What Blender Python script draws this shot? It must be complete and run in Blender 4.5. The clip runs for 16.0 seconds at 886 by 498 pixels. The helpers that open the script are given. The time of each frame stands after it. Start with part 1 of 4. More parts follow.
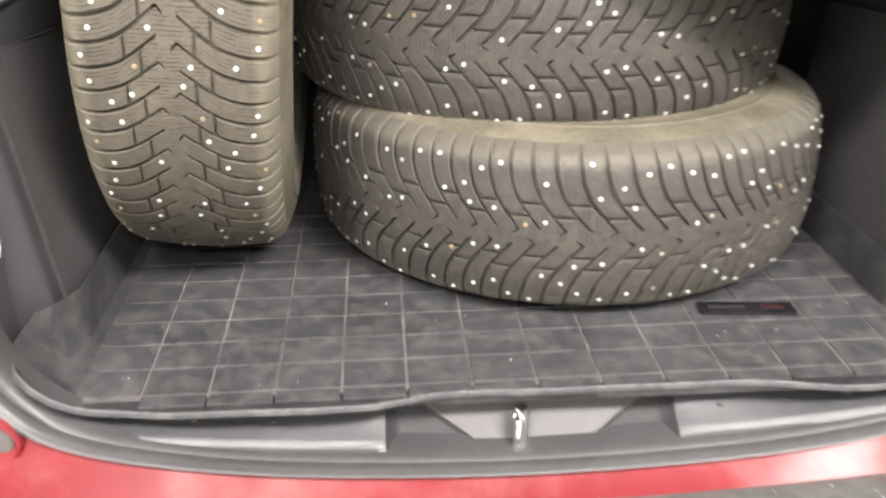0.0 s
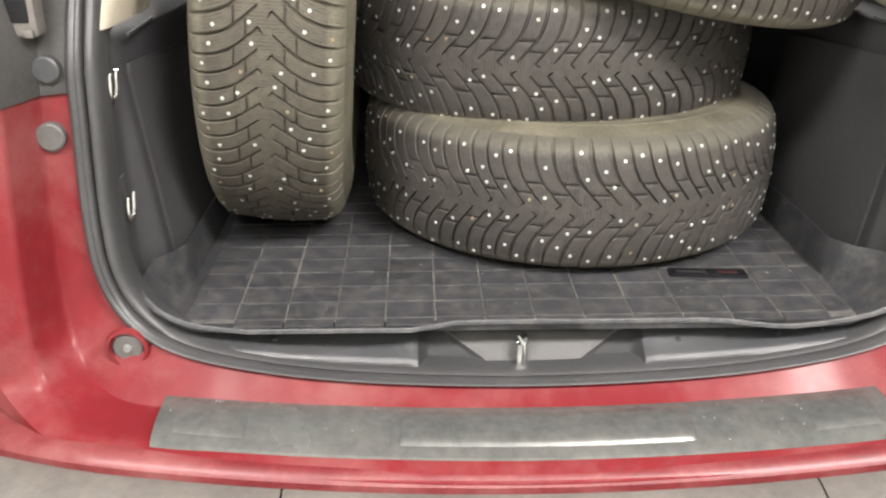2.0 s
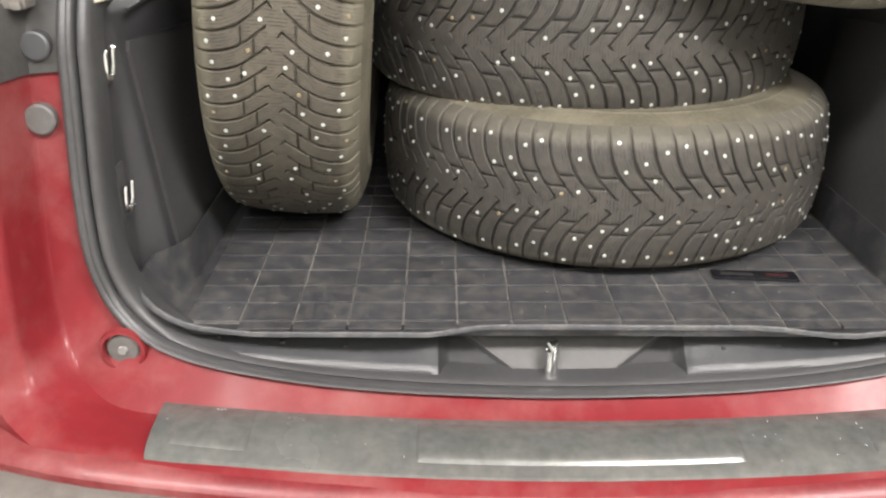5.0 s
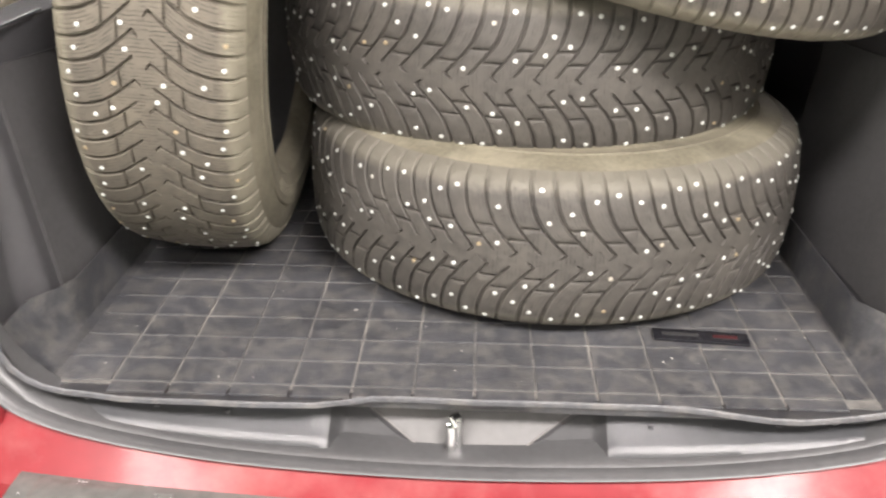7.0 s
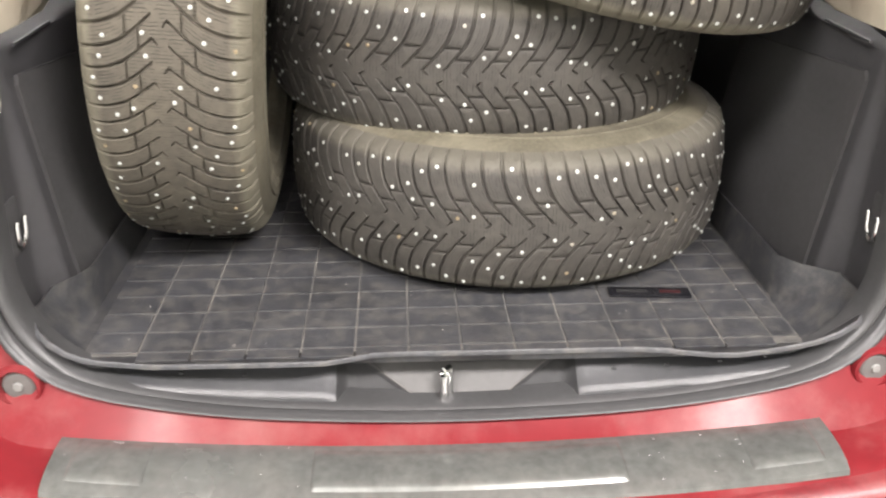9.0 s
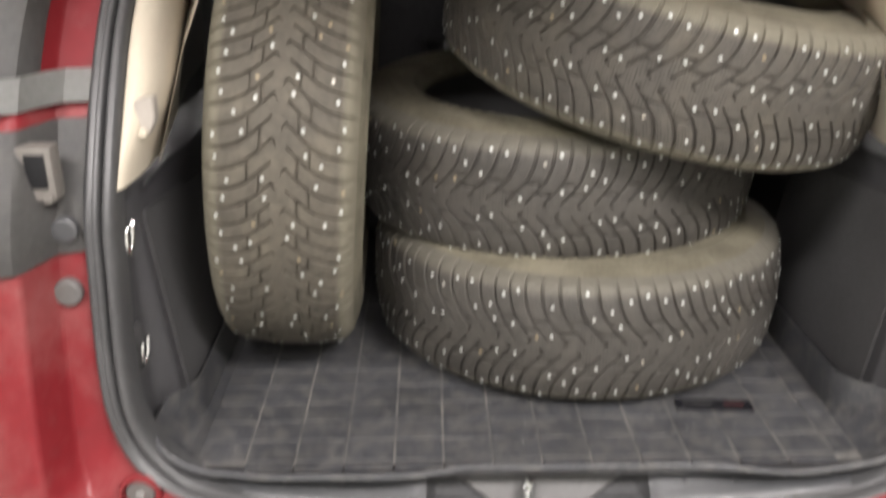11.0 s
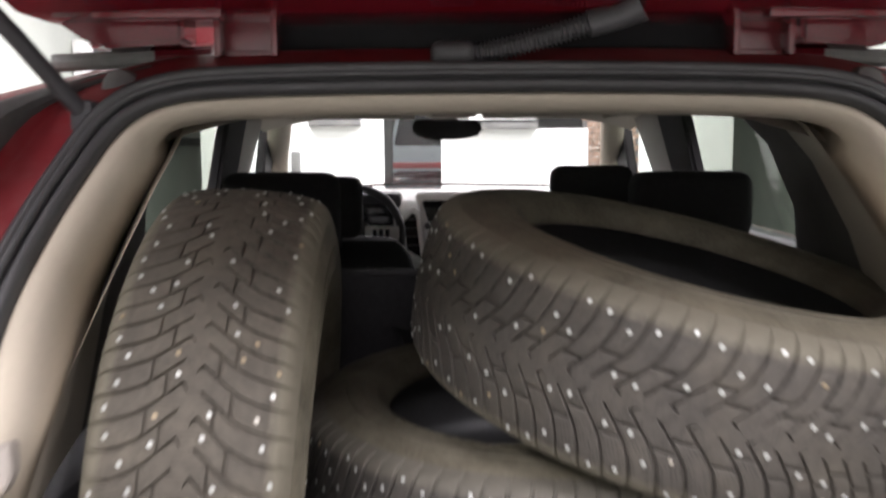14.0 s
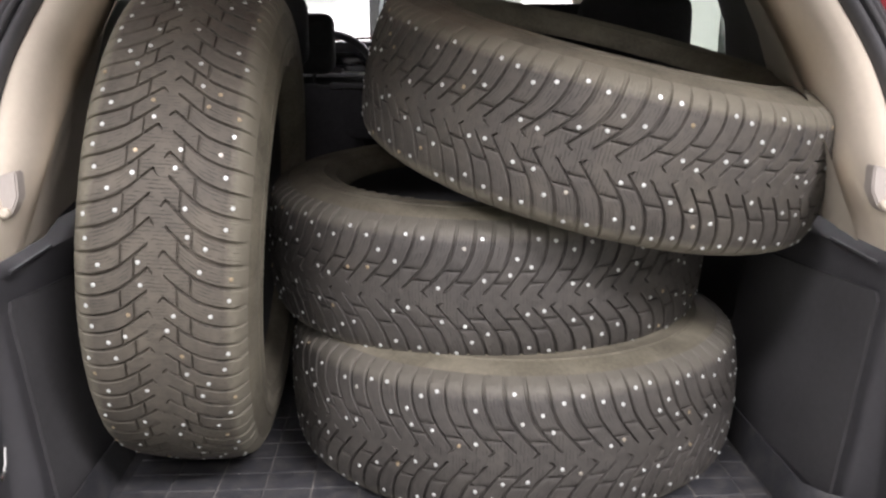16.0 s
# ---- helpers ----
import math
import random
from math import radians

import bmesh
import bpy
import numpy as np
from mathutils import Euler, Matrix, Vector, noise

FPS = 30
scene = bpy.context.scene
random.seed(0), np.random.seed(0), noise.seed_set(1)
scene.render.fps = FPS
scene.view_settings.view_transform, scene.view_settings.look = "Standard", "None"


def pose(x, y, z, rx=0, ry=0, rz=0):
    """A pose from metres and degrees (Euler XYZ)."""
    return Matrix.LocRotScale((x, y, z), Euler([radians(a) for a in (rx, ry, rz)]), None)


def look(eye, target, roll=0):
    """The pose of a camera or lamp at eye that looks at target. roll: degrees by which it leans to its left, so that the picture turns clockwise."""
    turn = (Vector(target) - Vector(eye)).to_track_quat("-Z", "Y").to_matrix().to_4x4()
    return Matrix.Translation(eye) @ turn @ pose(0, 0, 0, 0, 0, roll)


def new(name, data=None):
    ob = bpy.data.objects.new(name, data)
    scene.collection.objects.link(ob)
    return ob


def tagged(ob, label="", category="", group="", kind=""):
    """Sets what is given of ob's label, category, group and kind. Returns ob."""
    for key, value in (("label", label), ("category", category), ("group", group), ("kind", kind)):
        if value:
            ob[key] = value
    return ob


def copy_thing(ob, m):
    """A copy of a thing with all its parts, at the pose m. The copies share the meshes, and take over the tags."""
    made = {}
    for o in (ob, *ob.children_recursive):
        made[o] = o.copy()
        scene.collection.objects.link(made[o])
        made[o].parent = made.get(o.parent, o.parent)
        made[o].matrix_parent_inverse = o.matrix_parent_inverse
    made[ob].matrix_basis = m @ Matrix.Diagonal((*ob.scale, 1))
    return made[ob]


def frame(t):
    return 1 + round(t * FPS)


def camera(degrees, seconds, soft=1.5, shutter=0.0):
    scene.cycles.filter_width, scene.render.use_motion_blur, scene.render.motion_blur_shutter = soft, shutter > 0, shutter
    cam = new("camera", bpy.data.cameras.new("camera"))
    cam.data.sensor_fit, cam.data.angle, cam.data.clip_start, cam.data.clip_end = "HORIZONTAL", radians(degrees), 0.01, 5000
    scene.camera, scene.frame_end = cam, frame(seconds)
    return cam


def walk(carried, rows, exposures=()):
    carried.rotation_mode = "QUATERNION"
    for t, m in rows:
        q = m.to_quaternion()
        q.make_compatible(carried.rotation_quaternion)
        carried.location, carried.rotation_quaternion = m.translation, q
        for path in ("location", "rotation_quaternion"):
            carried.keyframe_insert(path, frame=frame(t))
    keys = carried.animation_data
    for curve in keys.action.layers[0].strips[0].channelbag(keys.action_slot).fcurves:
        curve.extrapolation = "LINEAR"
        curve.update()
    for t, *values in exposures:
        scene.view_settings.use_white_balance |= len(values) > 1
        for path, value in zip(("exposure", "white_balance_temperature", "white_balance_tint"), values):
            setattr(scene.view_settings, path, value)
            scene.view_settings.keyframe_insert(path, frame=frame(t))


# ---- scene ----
cam = camera(53.5, 16.0, soft=2.3, shutter=0.5)
METRES, EYE, TILT, LEAN, TURN = 3.06, 1.30, -26.0, -0.25, -4.2
ROWS = [
    (0.0, 0.0, 0.0, 0.0, 0.0, 0.0, -0.0),
    (0.5, 0.0078, -0.0568, -0.0205, -1.2, 1.5, 0.71),
    (1.0, 0.0106, -0.082, -0.0269, -1.15, 1.49, 0.67),
    (1.5, 0.0094, -0.089, -0.0301, 1.87, 2.29, -0.91),
    (2.0, 0.0072, -0.0944, -0.0327, 2.35, 2.38, -1.09),
    (2.5, 0.0063, -0.1044, -0.0316, 2.17, 2.27, -1.03),
    (3.0, 0.0042, -0.1045, -0.0329, 2.19, 2.3, -1.02),
    (5.5, 0.0053, -0.0359, -0.0195, 3.8, 1.7, -1.93),
    (6.0, 0.0543, -0.0072, -0.0031, 2.18, 0.08, -1.13),
    (6.5, 0.0754, 0.0015, 0.0008, 2.74, 0.21, -1.64),
    (7.0, 0.0517, -0.0172, 0.0046, 5.85, 0.26, -3.26),
    (7.5, 0.0415, -0.0175, 0.0042, 5.28, 0.11, -2.81),
    (8.0, 0.0424, -0.0198, 0.0073, 1.19, 0.19, -0.69),
    (8.5, 0.0401, -0.0458, -0.0028, 1.04, 0.4, -0.64),
    (11.0, 0.0074, -0.104, 0.0217, 3.01, 3.92, -1.23),
    (11.5, 0.0092, -0.0726, 0.0422, 3.07, 12.04, -1.13),
    (12.0, 0.0066, 0.0018, 0.0897, 3.0, 20.7, -0.98),
    (12.5, -0.0032, 0.0826, 0.1278, 2.94, 22.57, -0.87),
    (13.0, -0.0003, 0.1161, 0.1408, 2.91, 22.06, -0.82),
    (13.5, 0.0042, 0.078, 0.1262, 2.86, 22.13, -0.67),
    (14.0, 0.0132, -0.0189, 0.0744, 2.75, 19.82, -0.66),
    (14.5, 0.0178, -0.0837, 0.0263, 2.61, 15.46, -0.75),
    (15.0, 0.0295, -0.0922, 0.0, 2.45, 13.75, -0.72),
    (15.5, 0.0461, -0.0736, -0.0019, 2.25, 12.26, -0.72),
    (16.0, 0.0384, -0.0572, 0.0106, 2.2, 12.38, -0.64),
]

BASE = pose(-0.14, -0.745, EYE, TILT, LEAN, TURN)
PATH = [(t, BASE @ pose(METRES * x, METRES * y, METRES * z, 90 + pitch, roll, yaw)) for t, x, y, z, yaw, pitch, roll in ROWS]
PATH.insert(14, (10.8, look((-0.157, -1.008, 1.484), (-0.103, 0.803, 0.636), 0.7)))
walk(cam, PATH,
     [(0.0, 0.57, 6600, 15), (0.8, 0.36, 6550, 13), (1.5, 0.16, 6500, 11), (3.2, -0.14, 6500, 11), (5.5, 0.1, 6550, 13), (6.2, 0.5, 6600, 15), (8.0, 0.6, 6600, 15), (8.7, 0.4, 6550, 14),
      (11.0, -0.18, 6500, 14), (11.6, 0.0, 6350, 18), (12.0, -0.32, 6300, 20), (12.4, -0.08, 6300, 20), (13.0, 0.0, 6250, 22), (13.6, 0.05, 6250, 22), (14.0, -0.45, 6200, 20), (14.5, -0.5, 6200, 20), (15.0, -0.72, 6150, 20), (15.5, -0.38, 6150, 20), (16.0, -0.32, 6150, 20)])

# ---- light ----
world = bpy.data.worlds.new("world")
scene.world = world
world.use_nodes = True
world.node_tree.nodes["Background"].inputs[0].default_value = (0.8, 0.85, 0.9, 1)
world.node_tree.nodes["Background"].inputs[1].default_value = 0.05


def area_lamp(x, y, z, sx, sy, watts, rx=0.0, rz=0.0, colour=(1.0, 0.965, 0.93)):
    data = bpy.data.lights.new("unseen_lamp_light", "AREA")
    data.shape, data.size, data.size_y, data.energy, data.color = "RECTANGLE", sx, sy, watts, colour
    ob = new("unseen_lamp_light", data)
    ob.matrix_world = pose(x, y, z, rx, 0, rz)
    return ob


CEIL = 3.6
# Unseen lamps; all but the first three only brighten walls, dash and bay.
LAMPS = [(-1.5, -2.15), (1.5, -2.15), (0.0, -4.0), (-3.1, 10.6), (3.0, 6.4), (-1.3, 4.8), (1.3, 4.8), (-1.5, 7.6), (1.5, 7.6), (-0.2, 10.8)]
WATTS = [200, 315, 90, 70, 70, 170, 170, 280, 280, 45]
for (lx, ly), w in zip(LAMPS, WATTS):
    area_lamp(lx, ly, CEIL - 0.1, 1.6, 0.7, w)

# ---- materials ----
def material(name, colour, rough=0.5, metal=0.0, spread=0.15, scale=8.0, bump=0.0, bump_scale=200.0, coat=0.0, spec=0.5, dust=None, dust_amount=0.0, dust_scale=5.0, placed=False):
    """A surface with two scales of colour variation, fine relief and, where given, dust or stains in patches."""
    m = bpy.data.materials.new(name)
    m.use_nodes = True
    nt = m.node_tree
    n, l = nt.nodes, nt.links
    p = n["Principled BSDF"]
    where = n.new("ShaderNodeNewGeometry").outputs["Position"] if placed else n.new("ShaderNodeTexCoord").outputs["Object"]
    a = n.new("ShaderNodeTexNoise")
    a.inputs["Scale"].default_value, a.inputs["Detail"].default_value = scale, 6
    b = n.new("ShaderNodeTexNoise")
    b.inputs["Scale"].default_value, b.inputs["Detail"].default_value = scale * 14, 3
    l.new(where, a.inputs["Vector"])
    l.new(where, b.inputs["Vector"])
    mix = n.new("ShaderNodeMix")
    mix.data_type = "FLOAT"
    mix.inputs[0].default_value = 0.4
    l.new(a.outputs["Fac"], mix.inputs[2])
    l.new(b.outputs["Fac"], mix.inputs[3])
    ramp = n.new("ShaderNodeValToRGB")
    lo = [max(0.0, c * (1 - spread)) for c in colour]
    hi = [min(1.0, c * (1 + spread)) for c in colour]
    ramp.color_ramp.elements[0].position, ramp.color_ramp.elements[1].position = 0.3, 0.7
    ramp.color_ramp.elements[0].color, ramp.color_ramp.elements[1].color = (*lo, 1), (*hi, 1)
    l.new(mix.outputs[0], ramp.inputs[0])
    out = ramp.outputs[0]
    if dust:
        d = n.new("ShaderNodeTexNoise")
        d.inputs["Scale"].default_value, d.inputs["Detail"].default_value, d.inputs["Roughness"].default_value = dust_scale, 9, 0.65
        l.new(where, d.inputs["Vector"])
        r = n.new("ShaderNodeMapRange")
        r.inputs[1].default_value, r.inputs[2].default_value, r.inputs[4].default_value = 0.45, 0.75, dust_amount
        l.new(d.outputs["Fac"], r.inputs[0])
        dm = n.new("ShaderNodeMix")
        dm.data_type = "RGBA"
        l.new(r.outputs[0], dm.inputs[0])
        l.new(out, dm.inputs[6])
        dm.inputs[7].default_value = (*dust, 1)
        out = dm.outputs[2]
    l.new(out, p.inputs["Base Color"])
    rr = n.new("ShaderNodeMapRange")
    rr.inputs[3].default_value, rr.inputs[4].default_value = max(0.0, rough - 0.1), min(1.0, rough + 0.1)
    l.new(a.outputs["Fac"], rr.inputs[0])
    l.new(rr.outputs[0], p.inputs["Roughness"])
    p.inputs["Metallic"].default_value = metal
    p.inputs["Specular IOR Level"].default_value = spec
    p.inputs["Coat Weight"].default_value = coat
    p.inputs["Coat Roughness"].default_value = 0.06 if coat > 0.9 else 0.16
    if bump:
        c = n.new("ShaderNodeTexNoise")
        c.inputs["Scale"].default_value = bump_scale
        l.new(where, c.inputs["Vector"])
        bp = n.new("ShaderNodeBump")
        bp.inputs["Strength"].default_value, bp.inputs["Distance"].default_value = bump, 0.002
        l.new(c.outputs["Fac"], bp.inputs["Height"])
        l.new(bp.outputs[0], p.inputs["Normal"])
    return m


def glass_material(name, tint, gloss=0.06):
    m = bpy.data.materials.new(name)
    m.use_nodes = True
    nt = m.node_tree
    n, l = nt.nodes, nt.links
    n.remove(n["Principled BSDF"])
    t, g, mx = n.new("ShaderNodeBsdfTransparent"), n.new("ShaderNodeBsdfGlossy"), n.new("ShaderNodeMixShader")
    t.inputs[0].default_value = (*tint, 1)
    g.inputs["Roughness"].default_value = 0.03
    mx.inputs[0].default_value = gloss
    l.new(t.outputs[0], mx.inputs[1])
    l.new(g.outputs[0], mx.inputs[2])
    l.new(mx.outputs[0], n["Material Output"].inputs[0])
    return m


def glow_material(name, colour, strength):
    m = bpy.data.materials.new(name)
    m.use_nodes = True
    p = m.node_tree.nodes["Principled BSDF"]
    p.inputs["Base Color"].default_value = (*colour, 1)
    p.inputs["Emission Color"].default_value = (*colour, 1)
    p.inputs["Emission Strength"].default_value = strength
    return m


RED = material("red_paint", (0.165, 0.0135, 0.0175), 0.50, 0.0, 0.16, 3, coat=0.14, spec=0.22, dust=(0.30, 0.17, 0.155), dust_amount=0.42, dust_scale=6)
REDBUMPER = material("red_bumper_paint", (0.160, 0.015, 0.019), 0.5, 0.0, 0.35, 9, coat=0.1, dust=(0.28, 0.17, 0.155), dust_amount=0.4, dust_scale=9)
PANEL = material("panel_felt", (0.050, 0.049, 0.050), 0.85, spread=0.25, bump=0.5, bump_scale=1100)
RUBBER = material("rubber_seal", (0.052, 0.052, 0.053), 0.42, spread=0.2, bump=0.15)
BLACK = material("black_trim", (0.042, 0.041, 0.044), 0.6, spread=0.2, bump=0.35, bump_scale=900, dust=(0.07, 0.07, 0.07), dust_amount=0.35)
SILL = material("sill_plastic", (0.047, 0.048, 0.051), 0.32, spread=0.2, spec=0.65, bump=0.3, bump_scale=900, dust=(0.11, 0.11, 0.11), dust_amount=0.35)
GREY = material("grey_plastic", (0.10, 0.098, 0.095), 0.5, spread=0.25, bump=0.2, bump_scale=500, dust=(0.2, 0.18, 0.16), dust_amount=0.4)
PLATE = material("satin_plate", (0.135, 0.14, 0.132), 0.24, 0.35, 0.35, 5, spec=0.7, bump=0.12, bump_scale=60, dust=(0.25, 0.245, 0.225), dust_amount=0.45, dust_scale=17)
BEIGE = material("beige_trim", (0.47, 0.42, 0.335), 0.75, spread=0.06, bump=0.25, bump_scale=700)
LINER = material("headliner_fabric", (0.60, 0.545, 0.47), 0.95, spread=0.08, bump=0.3, bump_scale=1200)
PILLAR = material("pillar_plastic", (0.34, 0.31, 0.275), 0.7, spread=0.1, bump=0.25, bump_scale=700)
# Clean inner paint, darkened to carry the shade under the tailgate.
REDCLEAN_DIM = material("red_paint_inner_dim", (0.13, 0.007, 0.013), 0.22, 0.15, 0.2, 14, coat=1.0)
DARKTRIM = material("quarter_trim", (0.12, 0.11, 0.10), 0.8, spread=0.15, bump=0.3, bump_scale=700)
CLOTH = material("seat_cloth", (0.036, 0.035, 0.037), 0.9, spread=0.3, bump=0.6, bump_scale=1400)
CHROME = material("chrome", (0.75, 0.75, 0.74), 0.15, 1.0, 0.1)
SILVER = material("silver_trim", (0.72, 0.72, 0.71), 0.35, 0.1, 0.08)
# Pale base stands in for the windscreen's reflection on the dash.
DASH = material("dash_top", (0.55, 0.55, 0.54), 0.4, spread=0.1, bump=0.2, bump_scale=900)
STUD = material("stud_metal", (0.54, 0.56, 0.53), 0.4, 0.35, 0.1)
SIDEWALL = material("sidewall_rubber", (0.100, 0.090, 0.062), 0.8, spread=0.45, scale=14, bump=0.5, bump_scale=300, dust=(0.18, 0.163, 0.12), dust_amount=0.7, dust_scale=16)
MAT = material("mat_rubber", (0.044, 0.045, 0.049), 0.40, spread=0.35, scale=9, bump=0.5, bump_scale=420, dust=(0.18, 0.168, 0.145), dust_amount=0.42, dust_scale=38, placed=True)
# Dusty joints, made paler for the light their edges catch.
MATDUST_LIT = material("mat_dusty_lit_joints", (0.092, 0.090, 0.086), 0.6, spread=0.45, scale=6, bump=0.35, bump_scale=700, dust=(0.25, 0.235, 0.205), dust_amount=0.75, dust_scale=14, placed=True)
CONCRETE = material("garage_floor", (0.42, 0.42, 0.40), 0.5, spread=0.15, scale=1.5, dust=(0.3, 0.28, 0.25), dust_amount=0.4, dust_scale=1.2)
WALL = material("white_wall", (0.8, 0.8, 0.78), 0.8, spread=0.05, scale=2, bump=0.2, bump_scale=120)
GREENWALL = material("pale_green_wall", (0.44, 0.47, 0.425), 0.8, spread=0.06, scale=2, bump=0.2, bump_scale=120)
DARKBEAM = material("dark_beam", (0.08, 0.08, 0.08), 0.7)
BRICK = material("brick_clay", (0.20, 0.13, 0.095), 0.85, spread=0.35, scale=9, bump=0.5, bump_scale=60)
SCREEN = material("black_gloss", (0.01, 0.01, 0.012), 0.12)
TUBE = glow_material("lamp_tube", (1.0, 0.96, 0.9), 6.0)
GLASS = glass_material("car_glass", (0.90, 0.95, 0.92))
TINTED = glass_material("tinted_glass", (0.60, 0.64, 0.60))
# Sill plastic darkened for the shade down in the lock well.
WELL = material("well_plastic_shaded", (0.030, 0.030, 0.031), 0.6, spread=0.2, spec=0.35, bump=0.3, bump_scale=800)
SLOPE = material("lock_slope_plastic", (0.062, 0.060, 0.059), 0.5, spread=0.2, bump=0.25, bump_scale=700, dust=(0.12, 0.115, 0.11), dust_amount=0.3)
STRIP = material("strip_plastic", (0.012, 0.012, 0.013), 0.6, spread=0.2, spec=0.2, bump=0.2, bump_scale=600)
LENS = material("lamp_lens", (0.45, 0.01, 0.015), 0.12, coat=1.0)


def add_sipes(m, scale=70.0, dark=0.4, shoulder=(0.152, 0.139, 0.102)):
    """Thin wavy cuts across the tread blocks, laid out along the tread."""
    nt = m.node_tree
    n, l = nt.nodes, nt.links
    p = n["Principled BSDF"]
    uv = n.new("ShaderNodeUVMap")
    w = n.new("ShaderNodeTexWave")
    w.bands_direction = "Y"
    w.inputs["Scale"].default_value, w.inputs["Distortion"].default_value, w.inputs["Detail"].default_value, w.inputs["Detail Scale"].default_value = scale, 2.2, 1.0, 2.0
    l.new(uv.outputs[0], w.inputs["Vector"])
    r = n.new("ShaderNodeMapRange")
    r.inputs[1].default_value, r.inputs[2].default_value = 0.84, 0.95
    l.new(w.outputs["Fac"], r.inputs[0])
    breaks = n.new("ShaderNodeTexNoise")
    breaks.inputs["Scale"].default_value = 90
    l.new(uv.outputs[0], breaks.inputs["Vector"])
    r2 = n.new("ShaderNodeMapRange")
    r2.inputs[1].default_value, r2.inputs[2].default_value = 0.42, 0.55
    l.new(breaks.outputs["Fac"], r2.inputs[0])
    mul = n.new("ShaderNodeMath")
    mul.operation = "MULTIPLY"
    l.new(r.outputs[0], mul.inputs[0])
    l.new(r2.outputs[0], mul.inputs[1])
    src = p.inputs["Base Color"].links[0].from_socket
    mx = n.new("ShaderNodeMix")
    mx.data_type, mx.blend_type = "RGBA", "MULTIPLY"
    l.new(mul.outputs[0], mx.inputs[0])
    l.new(src, mx.inputs[6])
    mx.inputs[7].default_value = (dark, dark, dark, 1)
    sep = n.new("ShaderNodeSeparateXYZ")
    l.new(uv.outputs[0], sep.inputs[0])
    ab = n.new("ShaderNodeMath")
    ab.operation = "ABSOLUTE"
    l.new(sep.outputs[0], ab.inputs[0])
    sh = n.new("ShaderNodeMapRange")
    sh.inputs[1].default_value, sh.inputs[2].default_value, sh.inputs[4].default_value = 0.0700, 0.0790, 0.85
    ragged = n.new("ShaderNodeTexNoise")
    ragged.inputs["Scale"].default_value, ragged.inputs["Detail"].default_value = 160, 4
    l.new(uv.outputs[0], ragged.inputs["Vector"])
    edge = n.new("ShaderNodeMath")
    edge.operation = "MULTIPLY_ADD"
    l.new(ragged.outputs["Fac"], edge.inputs[0])
    edge.inputs[1].default_value = 0.012
    l.new(ab.outputs[0], edge.inputs[2])
    less = n.new("ShaderNodeMath")
    less.operation = "SUBTRACT"
    l.new(edge.outputs[0], less.inputs[0])
    less.inputs[1].default_value = 0.006
    l.new(less.outputs[0], sh.inputs[0])
    md = n.new("ShaderNodeMix")
    md.data_type = "RGBA"
    l.new(sh.outputs[0], md.inputs[0])
    l.new(mx.outputs[2], md.inputs[6])
    md.inputs[7].default_value = (*shoulder, 1)
    l.new(md.outputs[2], p.inputs["Base Color"])
    inv = n.new("ShaderNodeMath")
    inv.operation = "SUBTRACT"
    inv.inputs[0].default_value = 1.0
    l.new(mul.outputs[0], inv.inputs[1])
    bp = n.new("ShaderNodeBump")
    bp.inputs["Strength"].default_value, bp.inputs["Distance"].default_value = 0.7, 0.0015
    l.new(inv.outputs[0], bp.inputs["Height"])
    old = p.inputs["Normal"].links
    if old:
        l.new(old[0].from_socket, bp.inputs["Normal"])
    l.new(bp.outputs[0], p.inputs["Normal"])


def add_odd_ones(m, colour, share):
    """A few of the pieces take another colour."""
    n, l = m.node_tree.nodes, m.node_tree.links
    pb = n["Principled BSDF"]
    src = pb.inputs["Base Color"].links[0].from_socket
    info = n.new("ShaderNodeObjectInfo")
    r = n.new("ShaderNodeMapRange")
    r.inputs[1].default_value, r.inputs[2].default_value = 1 - share, 1 - share + 0.03
    l.new(info.outputs["Random"], r.inputs[0])
    mx = n.new("ShaderNodeMix")
    mx.data_type = "RGBA"
    l.new(r.outputs[0], mx.inputs[0])
    l.new(src, mx.inputs[6])
    mx.inputs[7].default_value = (*colour, 1)
    l.new(mx.outputs[2], pb.inputs["Base Color"])


add_odd_ones(STUD, (0.30, 0.24, 0.15), 0.14)
TREAD = material("tread_rubber", (0.060, 0.054, 0.045), 0.72, spread=0.2, scale=9, bump=0.35, bump_scale=350, dust=(0.12, 0.105, 0.078), dust_amount=0.5, dust_scale=12)
add_sipes(TREAD)
# Weaker light on the lower tyres put into the colour, with less dust.
DIM_CLEANER = material("tread_rubber_dim_less_dusty", (0.051, 0.0465, 0.040), 0.66, spread=0.25, scale=9, bump=0.35, bump_scale=350, dust=(0.10, 0.09, 0.072), dust_amount=0.35, dust_scale=12)
add_sipes(DIM_CLEANER, shoulder=(0.105, 0.097, 0.076))
# Stronger light on the upright tyre put into the colour, with more dust.
LIT_DUSTIER = material("tread_rubber_lit_dusty", (0.074, 0.065, 0.050), 0.76, spread=0.2, scale=9, bump=0.35, bump_scale=350, dust=(0.14, 0.122, 0.09), dust_amount=0.6, dust_scale=12)
add_sipes(LIT_DUSTIER)
CARPET = material("carpet", (0.055, 0.054, 0.055), 0.95, spread=0.3, bump=0.7, bump_scale=1500)
REDLEDGE = material("red_board", (0.35, 0.06, 0.06), 0.5)
STEEL = material("bare_grey_cap", (0.22, 0.22, 0.21), 0.5, spread=0.2)
LOWER = material("lower_bumper_plastic", (0.13, 0.12, 0.108), 0.55, spread=0.25, scale=6, bump=0.25, bump_scale=500, dust=(0.3, 0.27, 0.24), dust_amount=0.4)
VAN = material("van_paint", (0.34, 0.38, 0.40), 0.3, spread=0.1, coat=0.5)
TEAL = material("teal_paint", (0.05, 0.075, 0.08), 0.25, spread=0.15, coat=0.7)
